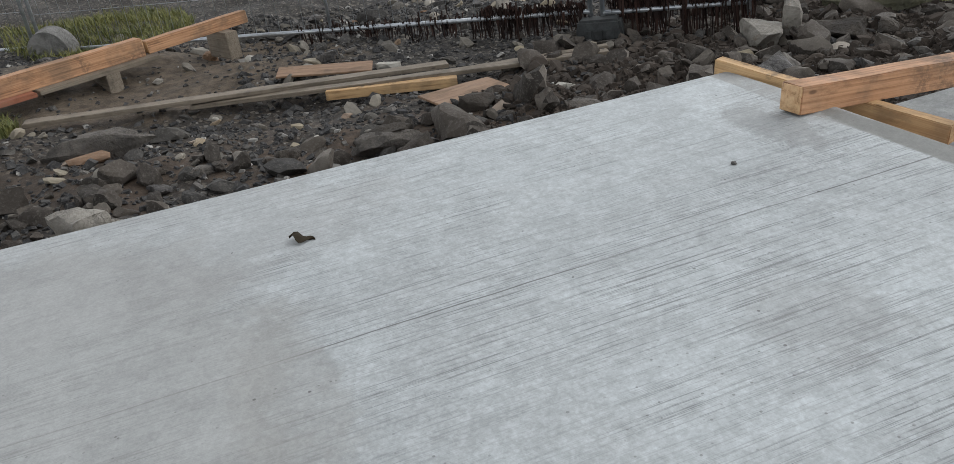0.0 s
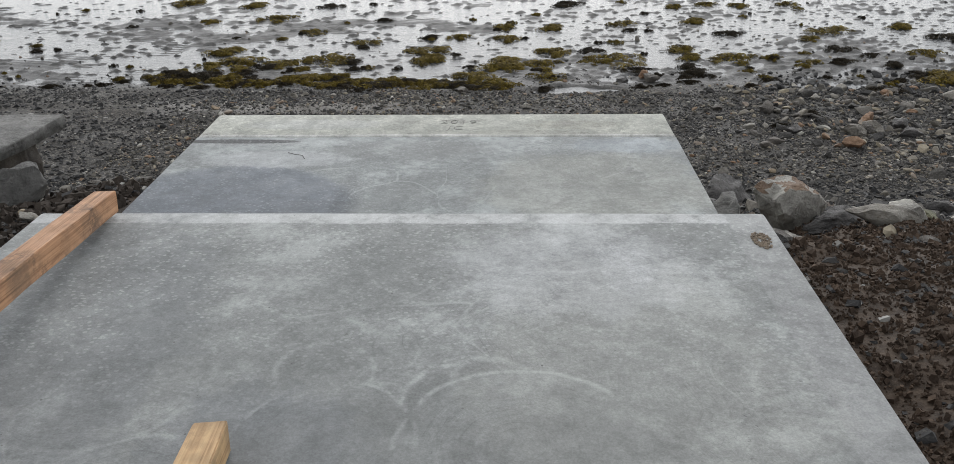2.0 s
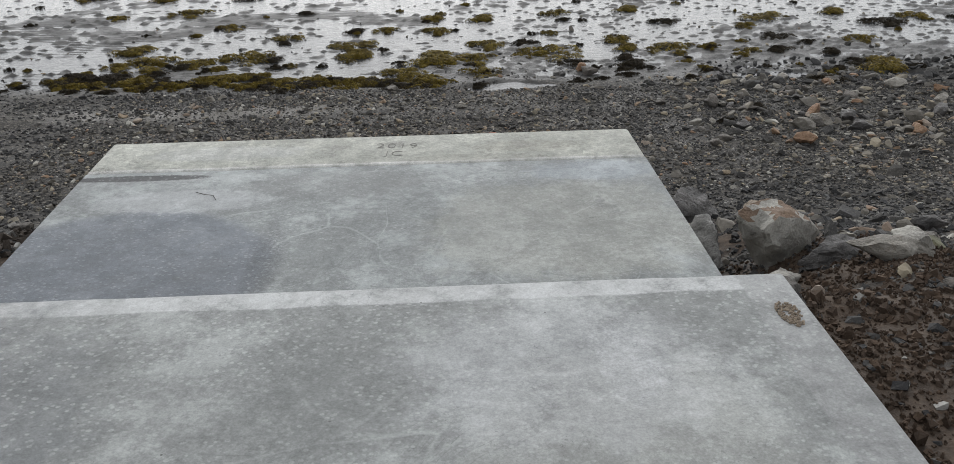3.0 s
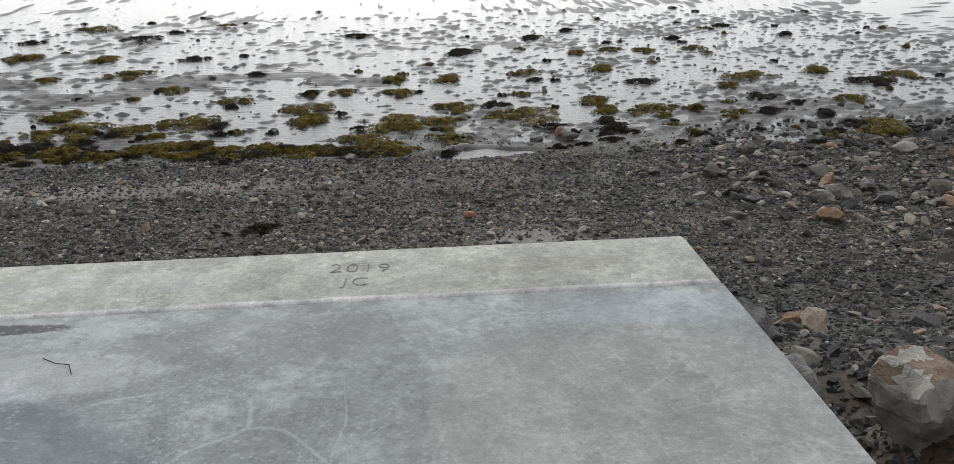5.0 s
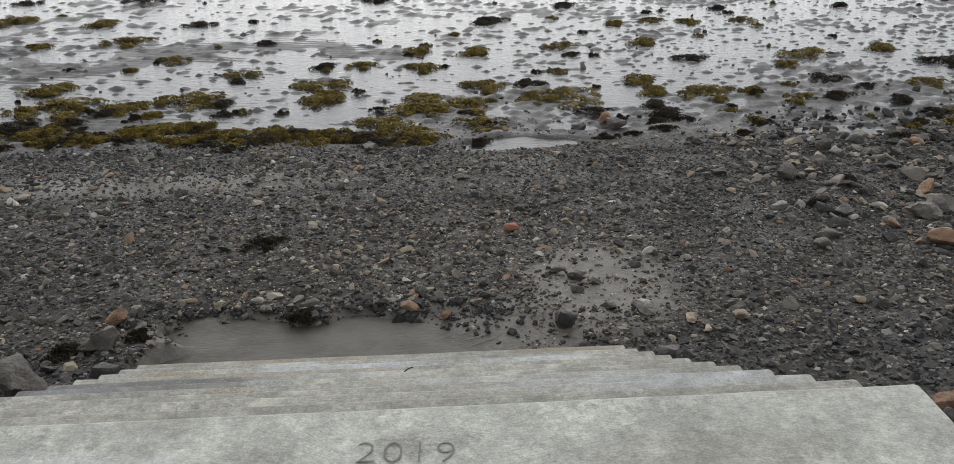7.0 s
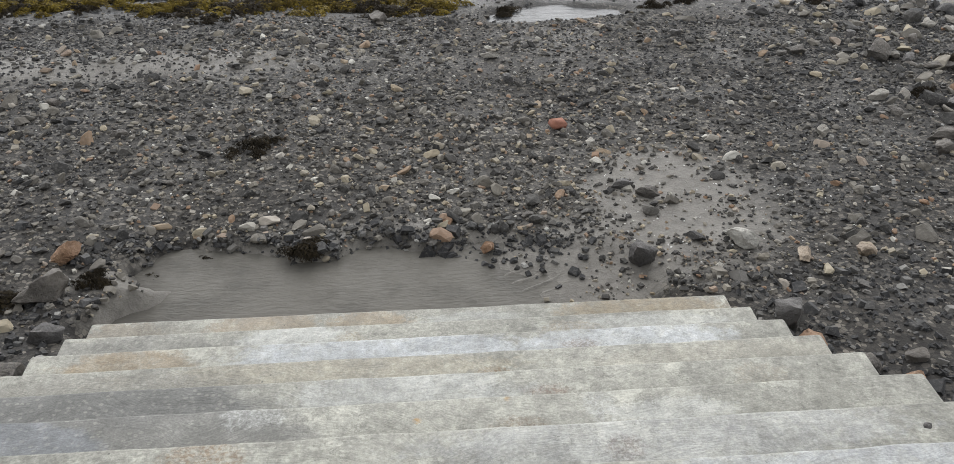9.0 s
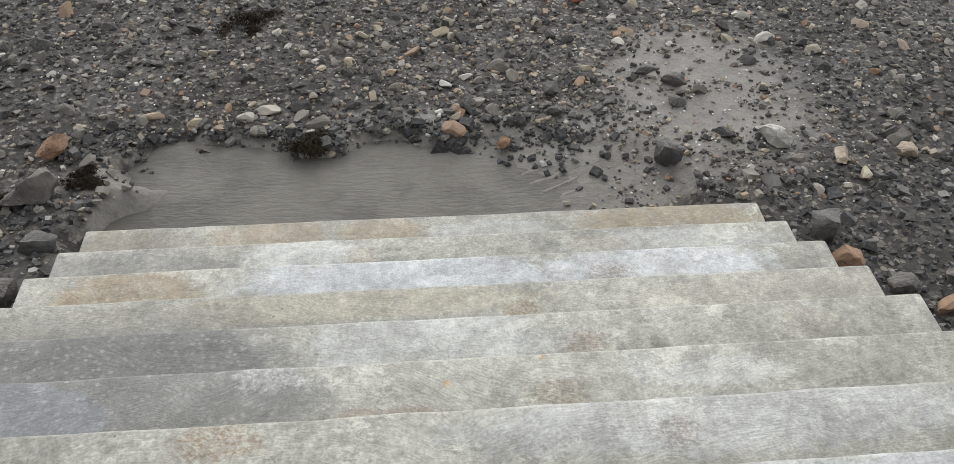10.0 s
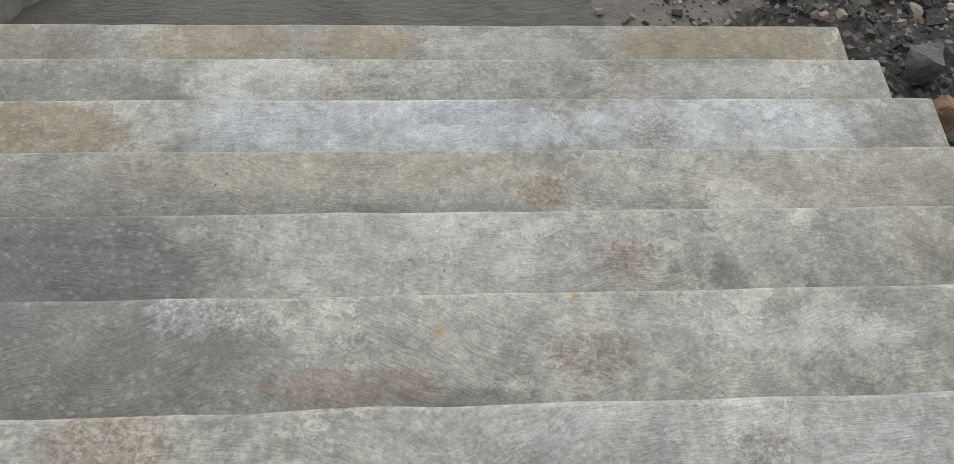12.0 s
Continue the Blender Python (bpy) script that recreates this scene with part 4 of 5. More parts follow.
x, y, rng = scatter(46000, -10.5, -3.4, -13.5, 0.3, 7, lambda x, y: np.clip(0.85 - 0.75 * smooth(1.8 - np.hypot(x + 8.2, y + 11.4), 0, 1), 0, 1))
stone_field("rubble", chips, x, y, rng.lognormal(-4.05, 0.45, len(x)), 0.15, grit_mat, "dark broken stones and grit on the upper beach", "rubble", 8)
x, y, rng = scatter(900, -10.5, -3.5, -13.0, 0.3, 17, lambda x, y: np.clip(0.8 - 0.75 * smooth(1.8 - np.hypot(x + 8.2, y + 11.4), 0, 1), 0, 1))
stone_field("rubble", cobbles, x, y, rng.lognormal(-2.75, 0.35, len(x)), 0.2, pebble_mat, "broken stones the size of a fist on the upper beach", "rubble", 18)
x, y, rng = scatter(240, -7.4, -3.75, -8.4, -4.7, 29)
stone_field("rubble", boulders, x, y, rng.lognormal(-2.45, 0.38, len(x)), 0.25, rubble_mat, "brown broken rocks heaped beside the landing", "rubble", 30)
x, y, rng = scatter(230, -5.6, -3.7, -13.0, -8.0, 31)
stone_field("rubble", boulders, x, y, rng.lognormal(-2.5, 0.38, len(x)), 0.25, rubble_mat, "brown broken rocks along the slab edge", "rubble", 32)
x, y, rng = scatter(800, -6.0, 7.0, 0.6, 6.2, 33, shingle_weight)
stone_field("shingle", cobbles, x, y, rng.lognormal(-2.95, 0.28, len(x)), 0.2, pebble_mat, "scattered larger stones on the shingle", "shingle", 34)
x, y, rng = scatter(420, 2.4, 7.2, 1.2, 6.6, 19, lambda x, y: smooth(x + 0.2 * y, 2.6, 4.5))
stone_field("rubble", cobbles, x, y, rng.lognormal(-2.65, 0.35, len(x)), 0.2, pebble_mat, "fist-sized stones at the side of the beach", "rubble", 20)
x, y, rng = scatter(900, 3.2, 11.0, 5.6, 8.0, 45, lambda x, y: smooth(x, 3.0, 5.0) * (1 - smooth(y, 6.6, 8.0)))
stone_field("rubble", cobbles, x, y, rng.lognormal(-3.0, 0.4, len(x)), 0.25, grit_mat, "dark stones at the edge of the mudflat", "stones", 46)
x, y, rng = scatter(190, 0.15, 4.0, -5.5, 0.6, 23)
stone_field("rubble", cobbles, x, y, rng.lognormal(-2.95, 0.35, len(x)), 0.2, pebble_mat, "fist-sized stones in the bank beside the steps", "rubble", 24)
x, y, rng = scatter(900, -14, 13, 6.2, 17, 9, lambda x, y: 1.1 - smooth(y, 6.5, 15))
stone_field("rubble", cobbles, x, y, rng.lognormal(-3.4, 0.35, len(x)), 0.3, pebble_mat, "small weed-dark stones lying on the mudflat", "stones", 10)
x, y, rng = scatter(1800, -4.2, 4.5, 0.2, 3.2, 11, lambda x, y: 0.25 + np.exp(-(((x - 0.1) / 0.9) ** 2 + ((y - 1.1) / 0.9) ** 2)))
stone_field("shell_fragments", [stone_shape(1, 300, 5, 0.1, 0.35)], x, y, rng.uniform(0.003, 0.0085, len(x)), 0.8, shell_mat, "scattered white fragments of broken shell", "shells", 12)

rock_meshes = []
for i in range(12):
    co, fa = stone_shape(4 if i < 5 else 3, 400 + i, 15, 0.12, 0.80, (0.42, 0.72))
    grain = np.array([noise.fractal(Vector(c) * 5.0, 0.8, 2.2, 4) for c in co])
    ledge = np.array([abs(noise.noise(Vector(c) * 2.6 + Vector((0, 0, 7.0 * i)))) for c in co])
    co *= (1 + 0.06 * grain - 0.16 * ledge)[:, None]
    me = array_mesh("rock", co, fa, False)
    me.set_sharp_from_angle(angle=radians(30))
    rock_meshes.append((me, co))
rock_variants = {}


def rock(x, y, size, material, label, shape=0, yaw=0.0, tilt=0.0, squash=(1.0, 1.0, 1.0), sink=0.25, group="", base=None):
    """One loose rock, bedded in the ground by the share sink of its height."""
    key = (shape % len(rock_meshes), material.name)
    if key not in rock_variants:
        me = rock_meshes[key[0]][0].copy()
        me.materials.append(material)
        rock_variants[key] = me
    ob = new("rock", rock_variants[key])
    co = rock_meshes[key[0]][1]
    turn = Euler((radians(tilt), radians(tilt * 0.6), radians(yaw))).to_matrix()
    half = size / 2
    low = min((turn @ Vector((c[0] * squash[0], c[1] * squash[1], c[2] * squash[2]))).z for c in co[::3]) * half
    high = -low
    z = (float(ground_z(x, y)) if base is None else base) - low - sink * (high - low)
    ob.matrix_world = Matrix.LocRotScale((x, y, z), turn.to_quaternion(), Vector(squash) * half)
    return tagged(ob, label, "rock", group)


gen = np.random.default_rng(91)
x, y = gen.uniform(-1.5, 0.55, 2600), gen.uniform(0.06, 1.9, 2600)
keep = (ground_z(x, y) > -0.152) & (gen.uniform(0, 1, len(x)) < smooth(fbm(x * 2.2, y * 2.2, 4, 93), 0.38, 0.60))
x, y = x[keep], y[keep]
stone_field("silt_pebbles", chips, x, y, gen.lognormal(-4.55, 0.45, len(x)), 0.3, pebble_mat, "small pebbles and grit on wet silt", "pebbles", 40)

x, y = gen.uniform(-3.75, -0.5, 1500), 0.78 + gen.normal(0, 0.13, 1500)
keep = (gen.uniform(0, 1, len(x)) < smooth(fbm(x * 1.6, y * 1.6, 3, 95), 0.40, 0.62)) & (ground_z(x, y) > -0.20)
x, y = x[keep], y[keep]
stone_field("rim_stones", chips, x, y, gen.lognormal(-4.15, 0.45, len(x)), 0.35, grit_mat, "small dark stones along the rim of the puddle", "pebbles", 41)
x, y = gen.uniform(-3.7, -0.9, 26), 0.86 + gen.normal(0, 0.16, 26)
stone_field("rim_stones", cobbles, x, y, gen.lognormal(-3.4, 0.35, 26), 0.4, pebble_mat, "larger stones along the rim of the puddle", "pebbles", 42)

# rocks that stand out on the beach and beside the steps
boulder = rock(0.66, -4.12, 0.58, boulder_mat, "large pale boulder with a rust-brown top beside the landing", 1, 20, 12, (1, 1, 1.15), 0.12)
boulder.data = boulder.data.copy()
boulder.data.materials.append(rust_cap_mat)
lean = boulder.matrix_world.to_3x3().normalized()
for p in boulder.data.polygons:
    up = lean @ p.normal
    here = lean @ p.center
    if up.z > 0.72 and here.z > 0.30 and noise.noise(here * 3.0) > -0.22:
        p.material_index = 1
rock(0.42, -3.62, 0.62, old_concrete_mat, "grey angular rock wedged against the concrete edge", 2, 70, 5, (1.2, 0.75, 0.9), 0.35)
rock(0.90, -4.50, 0.40, slate_rock_mat, "dark jagged rock lying in the earth bank", 3, 10, -8, (1.2, 0.8, 0.6), 0.3)
rock(1.06, -4.70, 0.42, pale_rock_mat, "pale flat-topped rock in the earth bank", 4, 160, 4, (1.3, 0.9, 0.6), 0.3)
rock(1.25, -4.55, 0.34, boulder_mat, "rounded pale rock beside the boulder", 5, 40, 0, (1.1, 1, 0.8), 0.3)
rock(1.46, -4.42, 0.34, mossy_rock_mat, "mossy rounded rock in the earth bank", 6, 80, 0, (1.2, 0.9, 0.8), 0.3)
rock(0.52, -4.72, 0.30, boulder_mat, "pale flat rock against the landing corner", 4, 40, 6, (1.3, 0.9, 0.6), 0.25)
rock(0.30, -5.22, 0.26, bank_rock_mat, "brown rock against the landing corner", 7, 30, 10, (1, 1, 1), 0.3)
rock(0.10, -5.5, 0.24, slate_rock_mat, "dark rock in the gap beside the landing", 8, 0, 10, (1, 1, 0.8), 0.3)
rock(0.24, -0.28, 0.30, slate_rock_mat, "round grey rock beside the lowest steps", 9, 50, 8, (1, 0.9, 1), 0.25)
rock(0.27, -0.50, 0.27, orange_rock_mat, "reddish brown rock beside the lower steps", 10, 110, 14, (0.9, 0.9, 1.1), 0.25)
rock(0.43, -0.70, 0.22, bank_rock_mat, "brown rounded rock beside the lower steps", 5, 10, 0, (1.1, 0.9, 0.9), 0.2)
rock(0.62, -0.82, 0.26, orange_rock_mat, "long orange-brown stone beside the steps", 6, 25, 8, (1.4, 0.55, 0.55), 0.15)
rock(1.74, -1.10, 0.38, orange_rock_mat, "flat slab of orange sandstone on the shingle", 4, 15, 8, (1.5, 0.6, 0.35), 0.1)
rock(1.50, -1.80, 0.46, tan_rock_mat, "pale tan rock bedded in the bank", 0, 60, 6, (1.1, 0.9, 0.7), 0.3)
rock(0.75, -2.35, 0.75, slate_rock_mat, "large dark wet rock beside the lower landing", 3, 35, 8, (1.2, 0.9, 0.7), 0.35)
rock(0.45, -2.95, 0.55, slate_rock_mat, "dark rock against the lower landing", 1, 90, 8, (1.1, 0.9, 0.7), 0.35)
rock(-0.35, 0.50, 0.25, slate_rock_mat, "smooth dark stone standing in the silt", 9, 0, 10, (1, 0.9, 1.1), 0.15, base=-0.14)
rock(0.29, 0.60, 0.26, boulder_mat, "angular pale grey stone on the silt", 4, 140, 16, (1.1, 0.8, 0.7), 0.15)
rock(1.00, 0.41, 0.19, tan_rock_mat, "rounded tan stone on the dark shingle", 5, 20, 5, (1.1, 0.9, 0.8), 0.2)
rock(0.62, 0.38, 0.20, tan_rock_mat, "flat tan stone beside the silt", 7, 60, 5, (1.2, 0.8, 0.5), 0.2)
rock(-1.24, 0.72, 0.14, orange_rock_mat, "small brown stone at the edge of the puddle", 10, 30, 10, (1, 1, 1), 0.2, base=-0.14)
rock(-3.74, 0.70, 0.23, orange_rock_mat, "orange-pink granite lump on the shingle", 8, 70, 14, (1, 0.9, 1), 0.2)
rock(-3.72, 0.32, 0.34, bank_rock_mat, "squared grey rock beside the puddle", 2, 20, 0, (1.1, 0.9, 0.8), 0.25)
rock(-4.02, -0.28, 0.62, bank_rock_mat, "large greenish grey boulder beside the steps", 0, 130, 4, (1, 0.9, 0.9), 0.3)
rock(-4.35, -0.55, 0.45, pale_rock_mat, "weathered pale boulder beside the steps", 1, 40, 4, (1, 0.9, 0.9), 0.3)
rock(-3.58, -0.12, 0.24, slate_rock_mat, "dark rounded rock beside the lowest step", 9, 10, 0, (1.1, 0.9, 0.8), 0.3)
rock(-3.62, -0.50, 0.30, bank_rock_mat, "grey rock against the steps", 11, 60, 0, (1.1, 0.9, 0.8), 0.3)
rock(1.60, 2.30, 0.23, pale_rock_mat, "pale upright stone on the shingle", 6, 70, 16, (0.9, 0.8, 1.2), 0.2)
rock(2.34, 1.86, 0.26, bank_rock_mat, "rounded grey stone on the shingle", 5, 30, 0, (1.1, 0.9, 0.8), 0.25)
rock(2.55, 2.15, 0.30, bank_rock_mat, "flat brown stone on the shingle", 4, 0, 0, (1.3, 0.8, 0.5), 0.25)
rock(4.1, 2.85, 0.36, bank_rock_mat, "grey boulder on the shingle", 3, 10, 0, (1.1, 0.9, 0.8), 0.25)
rock(4.65, 3.05, 0.40, slate_rock_mat, "grey boulder among rust-coloured stones", 1, 60, 0, (1.1, 0.9, 0.8), 0.25)
rock(4.35, 3.5, 0.36, orange_rock_mat, "rust-coloured boulder on the shingle", 2, 40, 10, (1.1, 0.8, 0.8), 0.25)
rock(1.60, 6.95, 0.46, bank_rock_mat, "dark squared stone at the water's edge", 11, 5, 0, (1.2, 0.8, 0.5), 0.15)
rock(1.50, 7.25, 0.36, orange_rock_mat, "brown squared stone at the water's edge", 10, 30, 6, (0.9, 0.8, 1.1), 0.15)
rock(1.05, 7.0, 0.36, slate_rock_mat, "dark stone at the water's edge", 7, 50, 0, (1.2, 0.8, 0.6), 0.15)
rock(-0.88, 4.4, 0.18, pale_rock_mat, "pale stone on the dark shingle", 8, 10, 10, (1.2, 0.8, 0.7), 0.2)
rock(-4.3, 5.6, 0.22, pale_rock_mat, "pale pointed stone on the dark shingle", 6, 50, 12, (1.2, 0.8, 0.8), 0.2)
rock(-0.3, 2.2, 0.15, pale_rock_mat, "white stone on the dark shingle", 9, 80, 0, (1.2, 0.9, 0.7), 0.2)
rock(-2.0, 6.0, 0.34, bank_rock_mat, "brown rounded stone by the weed line", 5, 80, 0, (1.3, 0.9, 0.7), 0.2)

rng = random.Random(5)
KINDS = ((bank_rock_mat, "grey-brown stone"), (slate_rock_mat, "dark slaty stone"), (pale_rock_mat, "pale grey stone"), (orange_rock_mat, "rusty brown stone"), (caked_rock_mat, "earth-caked brown rock"))


def strew(n, x0, x1, y0, y1, lo, hi, where, group, weights=(5, 4, 2, 1, 0), flat=0.7, seed=1):
    rng.seed(seed)
    made = 0
    while made < n:
        x, y = rng.uniform(x0, x1), rng.uniform(y0, y1)
        s = lo * (hi / lo) ** (rng.random() ** 1.6)
        if not bool(clear(np.array(x), np.array(y))) or (-3.4 - s / 2 < x < s / 2 and y < s / 2):
            continue
        mat, words = rng.choices(KINDS, weights)[0]
        rock(x, y, s, mat, words + " " + where, rng.randrange(4, 12), rng.uniform(0, 360), rng.uniform(-18, 18), (1.15, 0.9, flat * rng.uniform(0.8, 1.25)), rng.uniform(0.15, 0.32), group)
        made += 1


strew(55, -5.0, 5.5, 0.2, 5.5, 0.08, 0.20, "lying on the shingle beach", "beach stones", flat=0.6, seed=2)
strew(26, 3.0, 7.4, 2.4, 6.6, 0.18, 0.50, "heaped at the side of the beach", "beach boulders", (5, 2, 3, 0.8, 0), seed=13)
strew(28, 2.2, 6.8, 1.5, 6.3, 0.16, 0.45, "among boulders at the side of the beach", "beach boulders", seed=3)
strew(14, -5.0, -3.45, -4.5, -0.4, 0.15, 0.40, "beside the steps", "rocks beside the steps", seed=4)
strew(16, 0.15, 3.0, -5.4, 0.1, 0.12, 0.30, "in the earth bank", "rocks in the bank", seed=6)
strew(10, 0.15, 2.2, -8.0, -5.2, 0.07, 0.20, "in the dark earth beside the landing", "rocks in the bank", (3, 4, 1, 2, 2), seed=7)
strew(60, -5.6, -3.6, -12.5, -7.0, 0.14, 0.46, "piled along the slab edge", "rocks along the slab", (5, 3, 1.0, 0.3, 5), seed=8)
strew(36, -7.2, -3.85, -7.4, -4.6, 0.16, 0.58, "in the rubble beside the landing", "rubble rocks", (3, 1.5, 1.2, 0.1, 8), seed=9)
strew(14, -10.5, -5.6, -12.0, -6.0, 0.10, 0.28, "on the upper beach", "upper beach stones", (4, 3, 2, 1, 0), seed=10)
strew(14, -11.0, -7.2, -8.0, -4.0, 0.2, 0.7, "behind the fence", "boulders behind the fence", (4, 3, 3, 0.4, 0), seed=11)

brick = bmesh.new()
box(brick, -0.07, 0.07, -0.05, 0.05, -0.03, 0.03)
bmesh.ops.bevel(brick, geom=brick.edges[:], offset=0.014, segments=2, affect="EDGES")
brick_ob = link("brick_fragment", brick, brick_mat)
brick_ob.matrix_world = pose(-0.5, 2.58, float(ground_z(-0.5, 2.58)) + 0.035, 12, 8, 25)
tagged(brick_ob, "worn red brick fragment lying on the shingle", "brick")

# ---- old broken slab and rubble blocks ----
bm = cast_block(-6.06, -4.50, -4.62, -3.75, 1.45, 1.93, 0.03, 0.09, 0.05, 70)
bmesh.ops.subdivide_edges(bm, edges=[e for e in bm.edges if e.calc_length() > 0.12], cuts=3, use_grid_fill=True)
for v in bm.verts:
    q = v.co * 5
    v.co += Vector((noise.noise(q), noise.noise(q + Vector((5, 0, 0))) * 1.4, 0.4 * noise.noise(q * 0.6))) * 0.06
old_slab = link("broken_slab", bm, caked_rock_mat, flat=True)
bm = cast_block(-6.08, -4.46, -4.68, -3.72, 1.915, 2.005, 0.012, 0.10, 0.02, 74)
for v in bm.verts:
    q = v.co * 4
    end = max(0.0, (v.co.x + 4.9) / 0.45)
    v.co += Vector((0.02 * noise.noise(q) + end * (0.22 * (v.co.y + 4.68) + 0.10 * noise.noise(q * 1.6)), 0.015 * noise.noise(q + Vector((5, 0, 0))), -0.03 * end * max(0.0, noise.noise(q * 1.3))))
part("top_layer", bm, old_concrete_mat, old_slab, "weathered grey concrete top layer")
for k in range(7):
    rock(-5.9 + 0.24 * k, -4.35 + 0.1 * (k % 3), 0.55, slate_rock_mat, "dark rubble rock under the broken slab", 4 + k, 50 * k, 5, (1.2, 0.9, 0.8), 0.3, "rocks under the slab")
tagged(old_slab, "old broken concrete slab resting on rubble", "concrete slab")
rock(-4.35, -4.45, 0.62, old_concrete_mat, "crumbling lump of old concrete at the slab's end", 2, 20, 10, (1, 0.9, 0.9), 0.2)
rock(-4.52, -5.05, 0.36, pale_rock_mat, "brown-stained pale rock in the rubble", 6, 30, 5, (1.1, 0.9, 0.9), 0.05)
rock(-4.15, -5.15, 0.34, pale_rock_mat, "pale angular rock in the rubble", 7, 80, 8, (1.2, 0.9, 0.8), 0.05)
rock(-5.72, -6.5, 0.40, pale_rock_mat, "yellowish squared stone standing in the rubble", 11, 20, 0, (0.8, 0.6, 1.3), 0.1)
rock(-5.9, -5.5, 0.85, mossy_rock_mat, "broad flat mossy rock in the rubble", 4, 30, 0, (1.3, 0.9, 0.4), 0.15)
rock(-6.15, -11.4, 0.62, bank_rock_mat, "long flat grey rock beside the slab", 4, 75, 0, (1.5, 0.6, 0.5), 0.2)
rock(-5.2, -9.75, 0.55, bank_rock_mat, "long brown rock beside the slab", 10, 60, 4, (1.4, 0.6, 0.6), 0.2)

# ---- planks on the upper beach ----


def timber_on(name, x0, y0, x1, y1, lift, width, thick, material, label, group="", roll=0.0, lift1=None):
    z0 = float(ground_z(x0, y0)) + lift + thick / 2
    z1 = float(ground_z(x1, y1)) + (lift if lift1 is None else lift1) + thick / 2
    return timber(name, (x0, y0, z0), (x1, y1, z1), width, thick, material, label, roll, 0.004, group)


timber_on("plank", -7.22, -11.95, -6.83, -8.86, 0.07, 0.13, 0.03, grey_timber, "long weathered grey plank lying on the shingle", "old planks")
timber_on("plank", -7.06, -10.8, -6.25, -7.76, 0.03, 0.11, 0.03, grey_timber, "long weathered plank with a split edge", "old planks", 0, 0.02)
timber_on("plank", -6.78, -9.0, -6.33, -7.72, 0.04, 0.08, 0.025, grey_timber, "thin weathered batten lying beside a plank", "old planks")
timber_on("plank", -6.75, -9.85, -6.45, -8.92, 0.05, 0.09, 0.07, dirty_timber, "short brown timber lying on planks", "old planks")
timber_on("plywood_sheet", -7.38, -10.1, -7.16, -9.38, 0.06, 0.22, 0.015, brown_ply, "brown plywood strip lying on the shingle", "plywood offcuts", 6)
timber_on("plywood_sheet", -5.92, -9.3, -6.08, -8.72, 0.03, 0.30, 0.015, brown_ply, "brown plywood offcut on the stones", "plywood offcuts", 4)
PILE_A, PILE_B = Vector((-7.45, -13.3, 2.195)), Vector((-8.40, -11.07, 2.222))


def along_pile(u, drop=0.0, aside=0.0):
    """A point on the pile's line, lowered by drop and set aside towards the slab."""
    return PILE_A.lerp(PILE_B, u) + Vector((0.92 * aside, 0.39 * aside, -drop))


timber("timber_beam", PILE_A, PILE_B, 0.14, 0.15, fresh_timber, "stout dirty timber beam on a pile", 0, 0.005, "timber pile", ends=True)
timber("timber_beam", (-8.415, -11.03, 2.205), (-8.79, -10.13, 2.235), 0.10, 0.11, fresh_timber, "sawn timber beam lying end to end on a pile", 0, 0.004, "timber pile", ends=True)
timber("plywood_sheet", along_pile(0.0, 0.093, 0.06), along_pile(0.60, 0.093, 0.06), 0.26, 0.034, red_ply, "red-faced plywood strip under the beams", 0, 0.002, "timber pile")
timber("plank", along_pile(0.61, 0.093, 0.06), along_pile(1.03, 0.093, 0.06), 0.26, 0.034, grey_timber, "grey board under the beams", 0, 0.003, "timber pile")
timber("bearer", along_pile(0.25, 0.19, -0.3), along_pile(0.25, 0.19, 0.2), 0.12, 0.16, grey_timber, "grey timber bearer under the pile", 0, 0.004, "timber pile")
timber("bearer", along_pile(0.85, 0.19, -0.3), along_pile(0.85, 0.19, 0.2), 0.12, 0.16, grey_timber, "grey timber bearer under the pile", 0, 0.004, "timber pile")
timber("bearer", (-8.85, -10.45, 2.05), (-8.50, -10.30, 2.05), 0.12, 0.24, grey_timber, "grey timber block under a beam end", 0, 0.004, "timber pile")
timber_on("plank", -3.75, -8.95, -3.42, -8.62, 0.30, 0.12, 0.03, dirty_timber, "short plank end behind the slab corner", "old planks", 0, 0.52)

# ---- fence ----


def rod(bm, a, b, r, seg=10):
    a, b = Vector(a), Vector(b)
    m = Matrix.Translation((a + b) / 2) @ (b - a).to_track_quat("Z", "Y").to_matrix().to_4x4()
    bmesh.ops.create_cone(bm, cap_ends=True, segments=seg, radius1=r, radius2=r, depth=(b - a).length, matrix=m)


FENCE = ((-13.4, -15.9), (-10.47, -12.1), (-6.90, -7.50), (-6.15, -6.5))
fence = new("fence")
fence.matrix_world = pose(-6.90, -7.50, 1.8)
tagged(fence, "galvanised steel mesh site fence with weed caught on its rail", "fence")


def placed(ob, m):
    ob.parent = fence
    ob.matrix_world = m
    return ob


